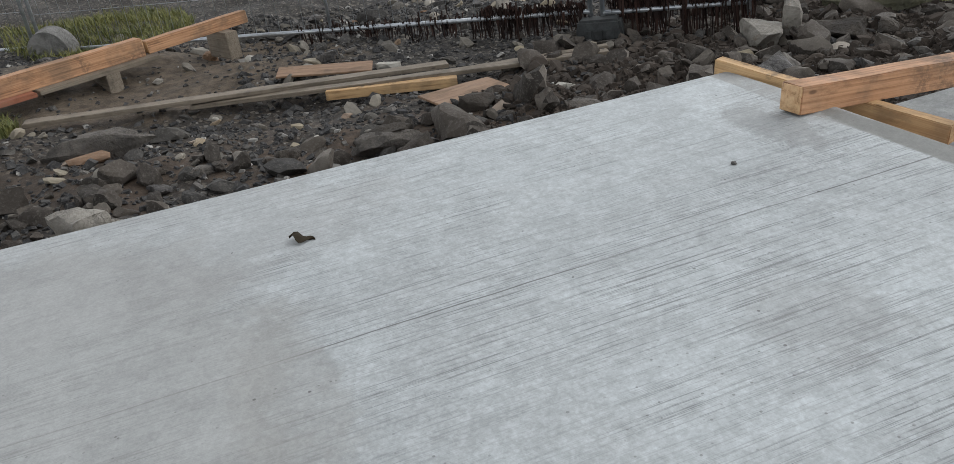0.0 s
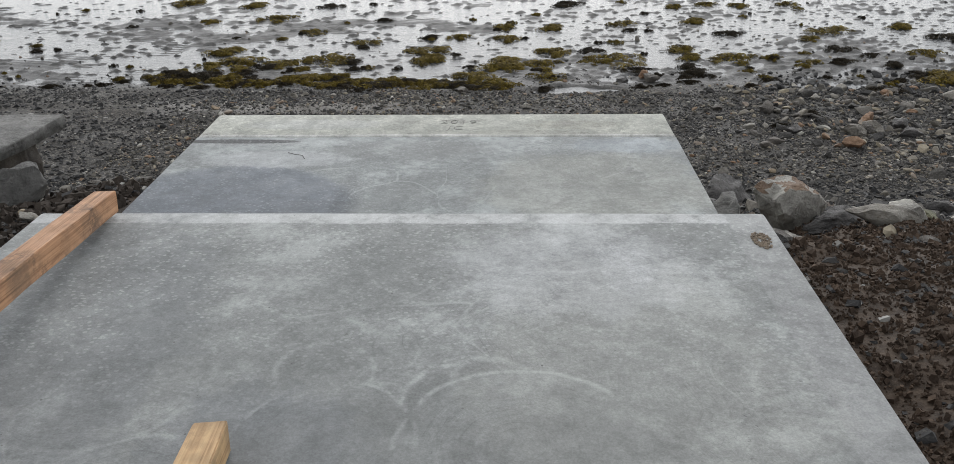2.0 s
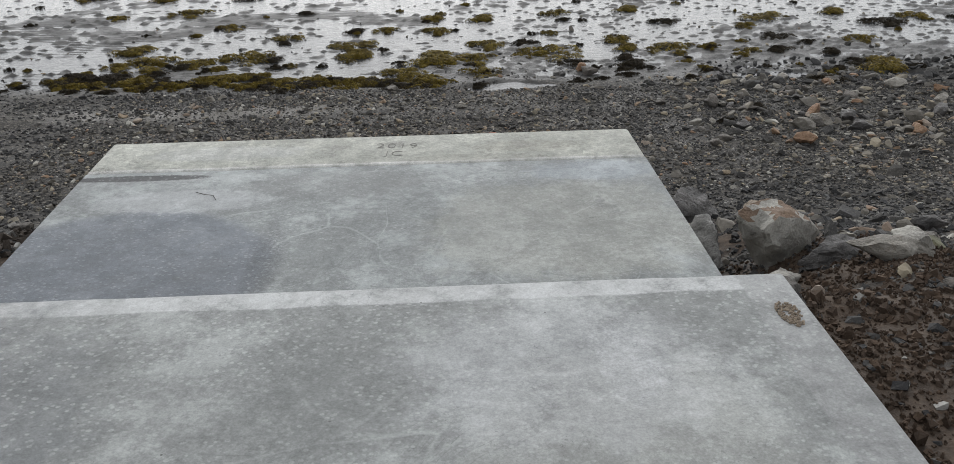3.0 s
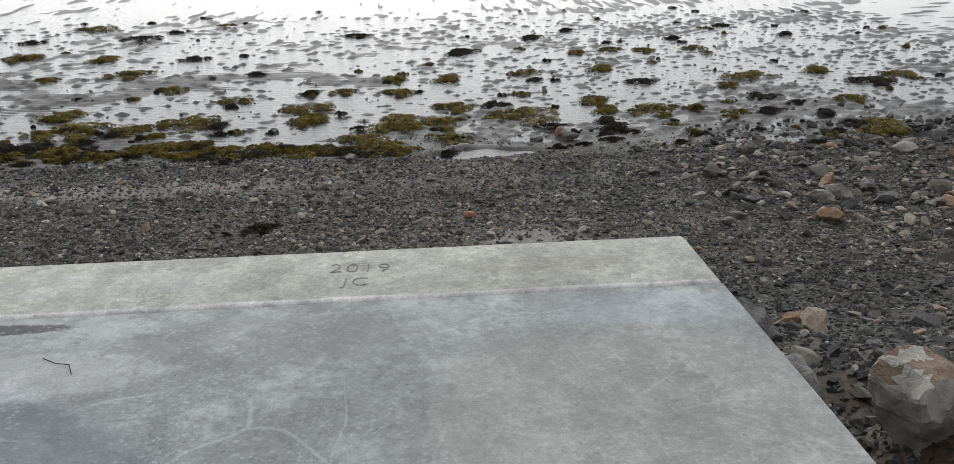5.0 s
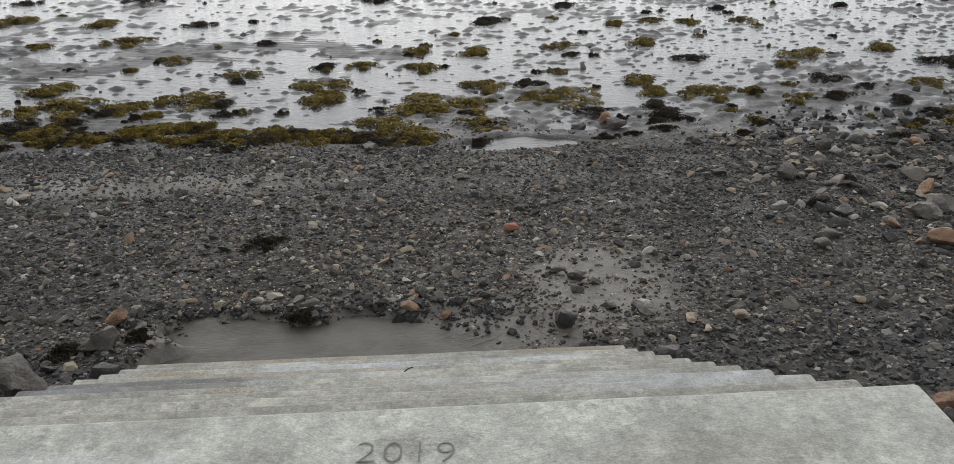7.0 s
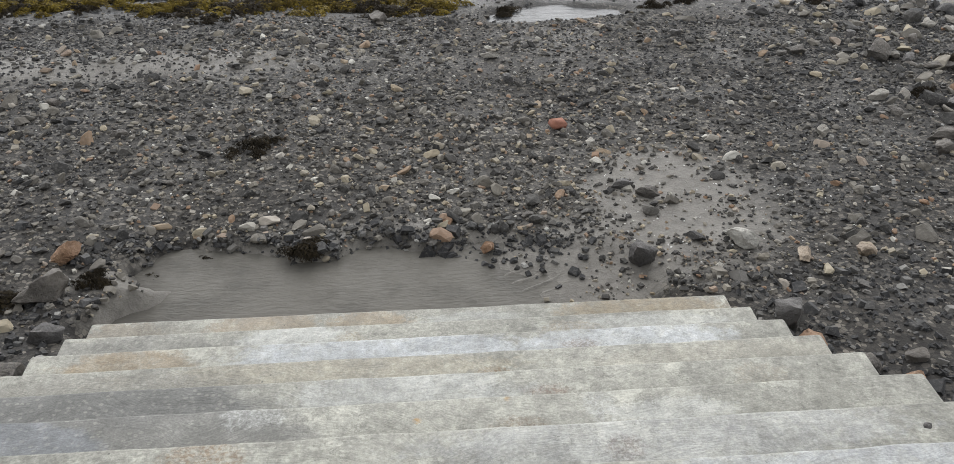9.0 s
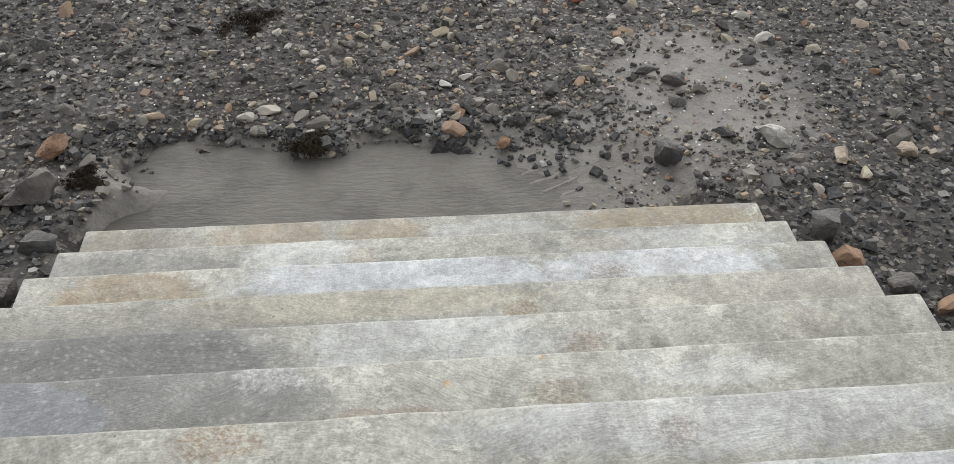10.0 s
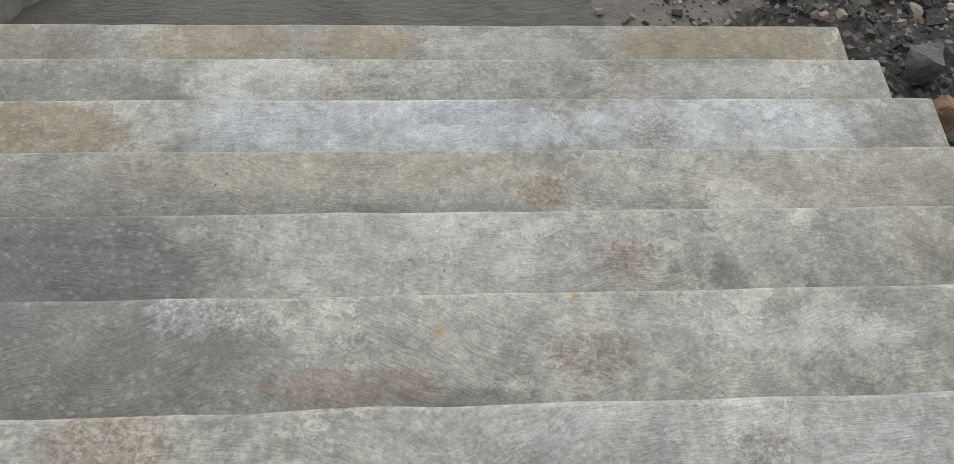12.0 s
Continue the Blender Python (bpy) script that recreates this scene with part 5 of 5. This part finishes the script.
def fence_panel(a, b, z):
    """A panel of the site fence: tube frame, upright wires, cross wires."""
    a, b = Vector((*a, z)), Vector((*b, z))
    way = (b - a).normalized()
    n = (b - a).length
    here = Matrix.Translation(a) @ way.to_track_quat("X", "Z").to_matrix().to_4x4()
    brace = n * 0.58
    for name, p, q, r in (("post", (0.05, 0, -0.1), (0.05, 0, 1.9), 0.021), ("post", (n - 0.05, 0, -0.1), (n - 0.05, 0, 1.9), 0.021), ("rail", (0.05, 0, 0.0), (n - 0.05, 0, 0.0), 0.021), ("rail", (0.05, 0, 1.88), (n - 0.05, 0, 1.88), 0.021), ("brace", (brace, 0, 0.0), (brace, 0, 1.88), 0.016)):
        bm = bmesh.new()
        rod(bm, p, q, r)
        placed(link(name, bm, galvanised), here)
    bm = bmesh.new()
    rod(bm, (0, 0, 0), (0, 0, 1.88), 0.0022, 5)
    first = link("wire", bm, galvanised)
    count = max(3, int(n / 0.13))
    for i in range(count):
        w = first if i == 0 else new("wire", first.data)
        placed(w, here @ pose(0.15 + i * (n - 0.3) / (count - 1), 0.012, 0))
    for k in range(1, 5):
        bm = bmesh.new()
        rod(bm, (0.05, 0.008, 0.37 * k), (n - 0.05, 0.008, 0.37 * k), 0.002, 5)
        placed(link("cross_wire", bm, galvanised), here)


def fence_foot(x, y, yaw):
    bm = bmesh.new()
    z = float(ground_z(x, y))
    made = box(bm, -0.20, 0.20, -0.11, 0.11, 0, 0.17)
    for v in made:
        if v.co.z > 0.1:
            v.co.x *= 0.86
            v.co.y *= 0.8
    bmesh.ops.bevel(bm, geom=bm.edges[:], offset=0.02, segments=2, affect="EDGES")
    for sx in (-0.09, 0.0, 0.09):
        box(bm, sx - 0.03, sx + 0.03, -0.118, -0.08, 0.02, 0.09)
    tagged(placed(link("foot", bm, rubber, flat=True), pose(x, y, z - 0.02, 0, 0, yaw)), "black moulded rubber foot")


for i in range(3):
    fence_panel(FENCE[i], FENCE[i + 1], (2.06, 2.02, 2.0)[i])
fence_foot(-6.82, -7.52, 55)
bm = bmesh.new()
bmesh.ops.create_cone(bm, cap_ends=True, segments=28, radius1=0.27, radius2=0.24, depth=0.16, matrix=Matrix.Rotation(radians(90), 4, "X"))
bmesh.ops.bisect_plane(bm, geom=bm.verts[:] + bm.edges[:] + bm.faces[:], plane_co=(0, 0, 0), plane_no=(0, 0, -1), clear_outer=True)
bmesh.ops.holes_fill(bm, edges=bm.edges[:])
tagged(placed(link("foot", bm, old_concrete_mat, flat=True), pose(-10.2, -11.95, float(ground_z(-10.2, -11.95)) + 0.01, 0, 0, 60)), "half-round grey concrete foot")

# ---- seaweed ----


def straps(n, seed, length, width, dome, spread=1.0, droop=0.5):
    """Arrays for a heap of n bent weed straps on a low dome."""
    rng = np.random.default_rng(seed)
    r, a = np.sqrt(rng.uniform(0, 1, n)) * spread, rng.uniform(0, 2 * np.pi, n)
    r *= 0.78 + 0.22 * np.sin(a * 3 + seed) + 0.12 * np.sin(a * 7 + 2 * seed)
    bx, by = r * np.cos(a), r * np.sin(a)
    bz = dome * np.clip(1 - r ** 2, 0, 1) * rng.uniform(0.5, 1.1, n)
    d = a + rng.normal(0, 0.9, n)
    ln = length * rng.uniform(0.5, 1.4, n)
    wd = width * rng.uniform(0.6, 1.4, n)
    rows = []
    for k, (f, lift) in enumerate(((0.0, 0.0), (0.5, 0.35), (1.0, -droop))):
        px, py = bx + np.cos(d) * ln * f, by + np.sin(d) * ln * f
        pz = np.maximum(bz + ln * lift * 0.5, -0.02)
        nx, ny = -np.sin(d) * wd * (1 - 0.5 * f), np.cos(d) * wd * (1 - 0.5 * f)
        rows.append(np.stack([np.stack([px - nx, py - ny, pz], -1), np.stack([px + nx, py + ny, pz + wd * 0.5], -1)], 1))
    co = np.concatenate(rows, 1)
    q = np.array([[0, 1, 3, 2], [2, 3, 5, 4]])
    fa = (q[None] + (np.arange(n) * 6)[:, None, None]).reshape(-1, 4)
    return co.reshape(-1, 3), fa


def clump_mesh(seed, heaps=13):
    """An uneven heap of weed: several small heaps of straps run together."""
    rng = np.random.default_rng(900 + seed)
    cos, fas, base = [], [], 0
    for k in range(heaps):
        r, a = 0.90 * math.sqrt(rng.uniform()), rng.uniform(0, 2 * math.pi)
        size = rng.uniform(0.16, 0.42) * (1.2 - 0.5 * r)
        co, fa = straps(110, seed * 20 + k, 0.30, 0.07, 0.6)
        co = co * np.array([size * 1.2, size, 0.42 * (1.0 - 0.5 * r)]) + np.array([r * math.cos(a), r * math.sin(a), -0.01])
        cos.append(co)
        fas.append(fa + base)
        base += len(co)
    return array_mesh("seaweed_clump", np.concatenate(cos), np.concatenate(fas), True)


wrack = [clump_mesh(s) for s in range(6)]
for me in wrack:
    me.materials.append(wrack_mat)
dark_wrack = [me.copy() for me in wrack[:3]]
for me in dark_wrack:
    me.materials.clear()
    me.materials.append(dark_wrack_mat)


def weed(x, y, w, k, dark=False, deep=0.52, label="olive-brown bladder wrack heaped on the mudflat"):
    ob = new("seaweed_clump", (dark_wrack if dark else wrack)[k % (3 if dark else 6)])
    ob.matrix_world = Matrix.LocRotScale((x, y, max(float(ground_z(x, y)), SEA) - 0.005), Euler((0, 0, k * 0.9 % 0.5 + (3.14 if k % 2 else 0))).to_quaternion(), (w * 0.56, w * deep, 0.24 + 0.18 * w))
    return tagged(ob, label, "seaweed", "seaweed on the mudflat")


NEAR_WEED = ((-7.5, 9.6, 0.98), (-6.9, 8.5, 1.25), (-6.0, 8.4, 0.78), (-5.0, 8.9, 1.08), (-2.9, 9.7, 0.9), (-2.8, 8.7, 0.93), (-1.3, 8.3, 1.29), (-0.5, 8.2, 1.03), (-0.2, 9.4, 0.89), (1.1, 8.7, 1.23), (0.7, 8.5, 0.63), (2.7, 9.6, 0.83),
             (2.7, 8.9, 0.69), (3.6, 8.7, 1.07), (-1.9, 7.3, 0.96), (-0.4, 7.3, 0.79), (3.6, 7.7, 0.34), (6.1, 6.7, 0.45), (7.1, 6.9, 1.25), (-1.1, 8.0, 0.91), (3.8, 7.2, 0.37))
FAR_WEED = ((-9.9, 20.3, 1.07), (-6.1, 20.3, 0.56), (-10.3, 15.7, 1.16), (-8.3, 15.3, 0.95), (-7.2, 13.3, 1.07), (-8.9, 13.0, 0.61), (-5.9, 11.7, 0.67), (-4.4, 10.5, 0.6), (-1.2, 12.1, 0.8), (-0.1, 12.0, 0.84), (-2.3, 11.0, 0.61), (-1.2, 10.8, 0.74),
            (1.3, 10.4, 0.38), (1.7, 12.5, 0.67), (3.4, 14.7, 0.63), (3.5, 12.7, 0.82), (4.3, 15.0, 0.65), (5.1, 14.8, 0.65), (6.5, 15.0, 0.63), (6.5, 11.5, 0.96), (5.8, 10.6, 0.65), (8.3, 11.9, 0.8), (7.7, 9.1, 0.76), (9.9, 11.2, 0.85))
DARK_WEED = ((-8.1, 18.1, 1.06), (-2.2, 18.0, 0.85), (0.5, 15.2, 1.08), (-6.1, 15.2, 0.77), (-4.3, 13.0, 0.52), (-3.0, 11.0, 0.61), (1.8, 11.7, 0.41), (4.0, 11.2, 0.8), (3.8, 18.2, 0.59), (8.5, 18.5, 0.56), (6.1, 9.6, 0.89), (9.7, 16.7, 0.68),
             (6.5, 9.0, 0.48), (8.9, 10.6, 1.22), (5.7, 8.4, 0.69), (-4.3, 8.1, 0.44), (0.7, 9.6, 0.7), (2.5, 7.6, 0.84), (1.4, 7.7, 0.63), (5.7, 6.0, 0.85), (2.6, 17.1, 0.86), (-11.0, 18.2, 0.73), (-7.4, 19.4, 0.55), (6.4, 16.5, 0.61))
for i, (x, y, w) in enumerate(NEAR_WEED):
    weed(x, y, w, i)
for i, (x, y, w) in enumerate(FAR_WEED):
    weed(x, y, w, i + 3)
for i, (x, y, w) in enumerate(DARK_WEED):
    weed(x, y, w, i + 1, True, 0.36, "dark brown wrack lying flat on the mudflat")
rng.seed(21)
for i in range(105):
    weed(rng.uniform(-14, 13), 7.2 + 16 * rng.random() ** 1.5, rng.uniform(0.10, 0.34), i, i % 3 > 0, label="small dark tuft of wrack on the mudflat")
for i in range(64):
    x = rng.uniform(-8.2, -0.8)
    weed(x, 6.75 + 0.22 * rng.gauss(0, 1) - 0.13 * (x + 3), rng.uniform(0.35, 0.85), i, i % 5 in (0, 2), 0.42, "wrack stranded along the tide line")
for i in range(22):
    weed(rng.uniform(-8, 8), rng.uniform(7.2, 9.6), rng.uniform(0.25, 0.6), i, i % 3 == 0)
for i in range(26):
    weed(rng.choice((rng.uniform(-11, -5), rng.uniform(-0.5, 8))), rng.uniform(6.4, 7.4), rng.uniform(0.2, 0.5), i, True, 0.36, "dark wrack stranded along the tide line")
for i, (x, y, w) in enumerate(((-2.36, 0.74, 0.34), (-2.85, 2.18, 0.42), (-3.25, 0.62, 0.16), (-3.95, 0.25, 0.40), (-2.95, 0.80, 0.22), (-3.5, 0.45, 0.25), (3.6, 3.9, 0.5), (2.9, 3.1, 0.3))):
    weed(x, y, w, i, True, 0.4, "dark tuft of wrack caught among the shingle")


def fence_weed(a, b, n, seed, top, label):
    """Dried wrack hanging from the fence rail between two points of its line."""
    rng = np.random.default_rng(seed)
    f = rng.uniform(0, 1, n)
    x, y = a[0] + (b[0] - a[0]) * f + rng.normal(0, 0.02, n), a[1] + (b[1] - a[1]) * f + rng.normal(0, 0.02, n)
    z = top + rng.normal(0.02, 0.03, n)
    drop = rng.exponential(0.07, n) * (1 + 1.4 * (fbm(x * 4, y * 4, 2, 91) > 0.55)) + 0.02
    drop = np.minimum(drop, z - ground_z(x, y) - 0.01)
    w = rng.uniform(0.004, 0.014, n)
    d = rng.uniform(0, np.pi, n)
    rows = []
    for k, t in enumerate((0.0, 0.5, 1.0)):
        px, py = x + rng.normal(0, 0.012, n) * t, y + rng.normal(0, 0.012, n) * t
        ww = w * (1 - 0.6 * t)
        rows.append(np.stack([np.stack([px - np.cos(d) * ww, py - np.sin(d) * ww, z - drop * t], -1), np.stack([px + np.cos(d) * ww, py + np.sin(d) * ww, z - drop * t], -1)], 1))
    q = np.array([[0, 1, 3, 2], [2, 3, 5, 4]])
    fa = (q[None] + (np.arange(n) * 6)[:, None, None]).reshape(-1, 4)
    ob = new("hanging_seaweed", array_mesh("hanging_seaweed", np.concatenate(rows, 1).reshape(-1, 3), fa, True))
    ob.data.materials.append(red_wrack_mat)
    return tagged(ob, label, "seaweed", kind="stuff")


fence_weed((-8.6, -9.7), (-7.5, -8.27), 260, 1, 2.03, "thin dried seaweed strands hanging from the fence rail")
fence_weed((-7.5, -8.27), (-6.95, -7.56), 520, 2, 2.06, "thick dark seaweed hanging from the fence rail")
fence_weed((-6.85, -7.4), (-6.15, -6.5), 900, 3, 2.08, "matted dark red seaweed hanging along the fence")

# ---- grass ----


def grass_patch(cx, cy, rx, ry, n, seed, label):
    rng = np.random.default_rng(seed)
    r, a = np.sqrt(rng.uniform(0, 1, n)), rng.uniform(0, 2 * np.pi, n)
    x, y = cx + rx * r * np.cos(a), cy + ry * r * np.sin(a)
    z = ground_z(x, y)
    h, d, w = rng.uniform(0.03, 0.13, n), rng.uniform(0, 2 * np.pi, n), rng.uniform(0.002, 0.005, n)
    lean = rng.uniform(0.3, 1.2, n) * h
    nx, ny = -np.sin(d) * w, np.cos(d) * w
    p = [np.stack([x - nx, y - ny, z], -1), np.stack([x + nx, y + ny, z], -1),
         np.stack([x + nx + np.cos(d) * lean * 0.4, y + ny + np.sin(d) * lean * 0.4, z + h * 0.7], -1), np.stack([x - nx + np.cos(d) * lean * 0.4, y - ny + np.sin(d) * lean * 0.4, z + h * 0.7], -1),
         np.stack([x + np.cos(d) * lean, y + np.sin(d) * lean, z + h], -1)]
    co = np.stack(p, 1).reshape(-1, 3)
    i = np.arange(n)[:, None] * 5
    fa = np.concatenate([i + np.array([[0, 1, 2]]), i + np.array([[0, 2, 3]]), i + np.array([[3, 2, 4]])])
    ob = new("grass", array_mesh("grass", co, fa, True))
    ob.data.materials.append(grass_mat)
    return tagged(ob, label, "grass", kind="stuff")


grass_patch(-7.2, -12.5, 0.75, 0.5, 6000, 1, "yellow-green rough grass beside the timber pile")
grass_patch(-11.2, -11.5, 1.6, 1.0, 7000, 2, "green grass tussock behind the fence")
grass_patch(-8.6, -4.2, 1.9, 1.3, 16000, 3, "dull olive grass beyond the fence and rubble")

# ---- marks and litter on the concrete ----


def scratched(text, x, y, size, yaw):
    cu = bpy.data.curves.new("inscription", "FONT")
    cu.body, cu.size, cu.offset, cu.extrude = text, size, -0.0035, 0.0008
    cu.space_character = 1.12
    cu.materials.append(inscription_mat)
    ob = new("inscription", cu)
    ob.matrix_world = pose(x, y, 1.8245, 0, 0, yaw)
    return tagged(ob, "characters scratched into the pale concrete strip", "inscription")


scratched("2019", -1.675, -3.385, 0.125, -4)
scratched("JC", -1.615, -3.525, 0.115, -5)


def litter(name, x, y, z, size, material, label, category, seed):
    co, fa = stone_shape(2, 500 + seed, 5, 0.2, 0.5)
    ob = new(name, array_mesh(name, co, fa, False))
    ob.data.materials.append(material)
    ob.matrix_world = Matrix.LocRotScale((x, y, z + size * 0.18), Euler((0, 0, seed)).to_quaternion(), (size / 2,) * 3)
    return tagged(ob, label, category)


litter("pebble", -2.32, -8.12, 2.16, 0.045, slate_rock_mat, "small grey pebble on the landing", "pebble", 1)
litter("pebble", -0.45, -8.04, 2.16, 0.026, slate_rock_mat, "small dark pebble on the landing", "pebble", 2)
litter("pebble", -2.55, -9.28, 2.52, 0.025, slate_rock_mat, "tiny pebble on the brushed slab", "pebble", 3)
litter("pebble", -1.03, -9.05, 2.52, 0.018, slate_rock_mat, "small pebble on the brushed slab", "pebble", 4)
litter("pebble", -1.07, -9.09, 2.52, 0.014, slate_rock_mat, "small pebble on the brushed slab", "pebble", 5)
litter("pebble", -0.55, -2.35, 1.455, 0.022, slate_rock_mat, "small dark pebble on a step", "pebble", 6)


def scrap(name, pts, z, width, material, label, category):
    """A thin curled scrap: a leaf or twig lying on concrete."""
    bm = bmesh.new()
    for (ax, ay, h0), (bx, by, h1) in zip(pts, pts[1:]):
        rod(bm, (ax, ay, z + h0), (bx, by, z + h1), width, 6)
    ob = link(name, bm, material)
    return tagged(ob, label, category)


def dead_leaf(x, y, z, yaw):
    co, fa = [], []
    for i in range(9):
        u = i / 8
        w = 0.028 * math.sin(math.pi * min(1, u * 1.05)) + 0.002
        h = 0.018 * math.sin(u * 5) + 0.012
        for s in (-1, 0, 1):
            co.append((0.095 * u - 0.05, s * w + 0.012 * math.sin(u * 9), h + abs(s) * 0.012 * math.cos(u * 7)))
    for i in range(8):
        for j in range(2):
            fa.append((3 * i + j, 3 * i + j + 1, 3 * i + j + 4, 3 * i + j + 3))
    ob = new("dead_leaf", array_mesh("dead_leaf", np.array(co), np.array(fa)))
    ob.data.materials.append(dark_wrack_mat)
    ob.matrix_world = pose(x, y, z, 0, 0, yaw) @ Matrix.Diagonal((0.85, 0.8, 0.7, 1.0))
    return tagged(ob, "curled dark dead leaf on the brushed slab", "leaf")


dead_leaf(-2.87, -10.6, 2.522, 60)
scrap("twig", ((-2.66, -4.0, 0), (-2.60, -4.05, 0.004), (-2.55, -4.06, 0.002), (-2.52, -4.13, 0.003)), 1.818, 0.0018, dark_wrack_mat, "thin dark twig on the lower landing", "twig")
scrap("twig", ((-1.545, -2.42, 0), (-1.53, -2.405, 0.004), (-1.512, -2.395, 0.002)), 1.456, 0.0025, dark_wrack_mat, "small dark twig on a step", "twig")


# crumbs of earth trodden onto the landing's corner
gen = np.random.default_rng(77)
crumbs = []
for i in range(240):
    a, r = gen.uniform(0, 2 * math.pi), math.sqrt(gen.uniform())
    crumbs.append((-0.088 + 0.040 * r * math.cos(a), -6.10 + 0.085 * r * math.sin(a), gen.uniform(0.002, 0.006)))
bm = bmesh.new()
for cx, cy, r in crumbs:
    made = bmesh.ops.create_icosphere(bm, subdivisions=1, radius=r, matrix=Matrix.Translation((cx, cy, 2.161 + 0.3 * r)))["verts"]
    for v in made:
        v.co += noise.noise_vector(v.co * 190) * r * 0.5
tagged(link("earth_crumbs", bm, crumb_mat, flat=True), "brown earth crumbs spilled on the landing corner", "earth", kind="stuff")


# ripples of silt at the shallow end of the puddle
def silt_ripples(x, y):
    u, v = (x + 0.90) / 0.34, (y - 0.50) / 0.30
    inside = 1 - smooth(np.hypot(u, v) + 0.5 * (fbm(x * 5, y * 5, 3, 111) - 0.5), 0.55, 1.0)
    wave = np.abs(np.sin(np.pi * (9.0 * (y - 0.45 * x) + 1.4 * fbm(x * 4, y * 4, 2, 113))))
    return -0.172 + inside * (0.010 + 0.014 * (1 - wave) ** 1.5)


ripples = new("silt_bar", grid_mesh("silt_bar", np.linspace(-1.3, -0.5, 90), np.linspace(0.15, 0.86, 80), silt_ripples))
ripples.data.materials.append(ground_mat)
tagged(ripples, "low ripples of grey silt breaking the puddle's surface", "silt", kind="structure")
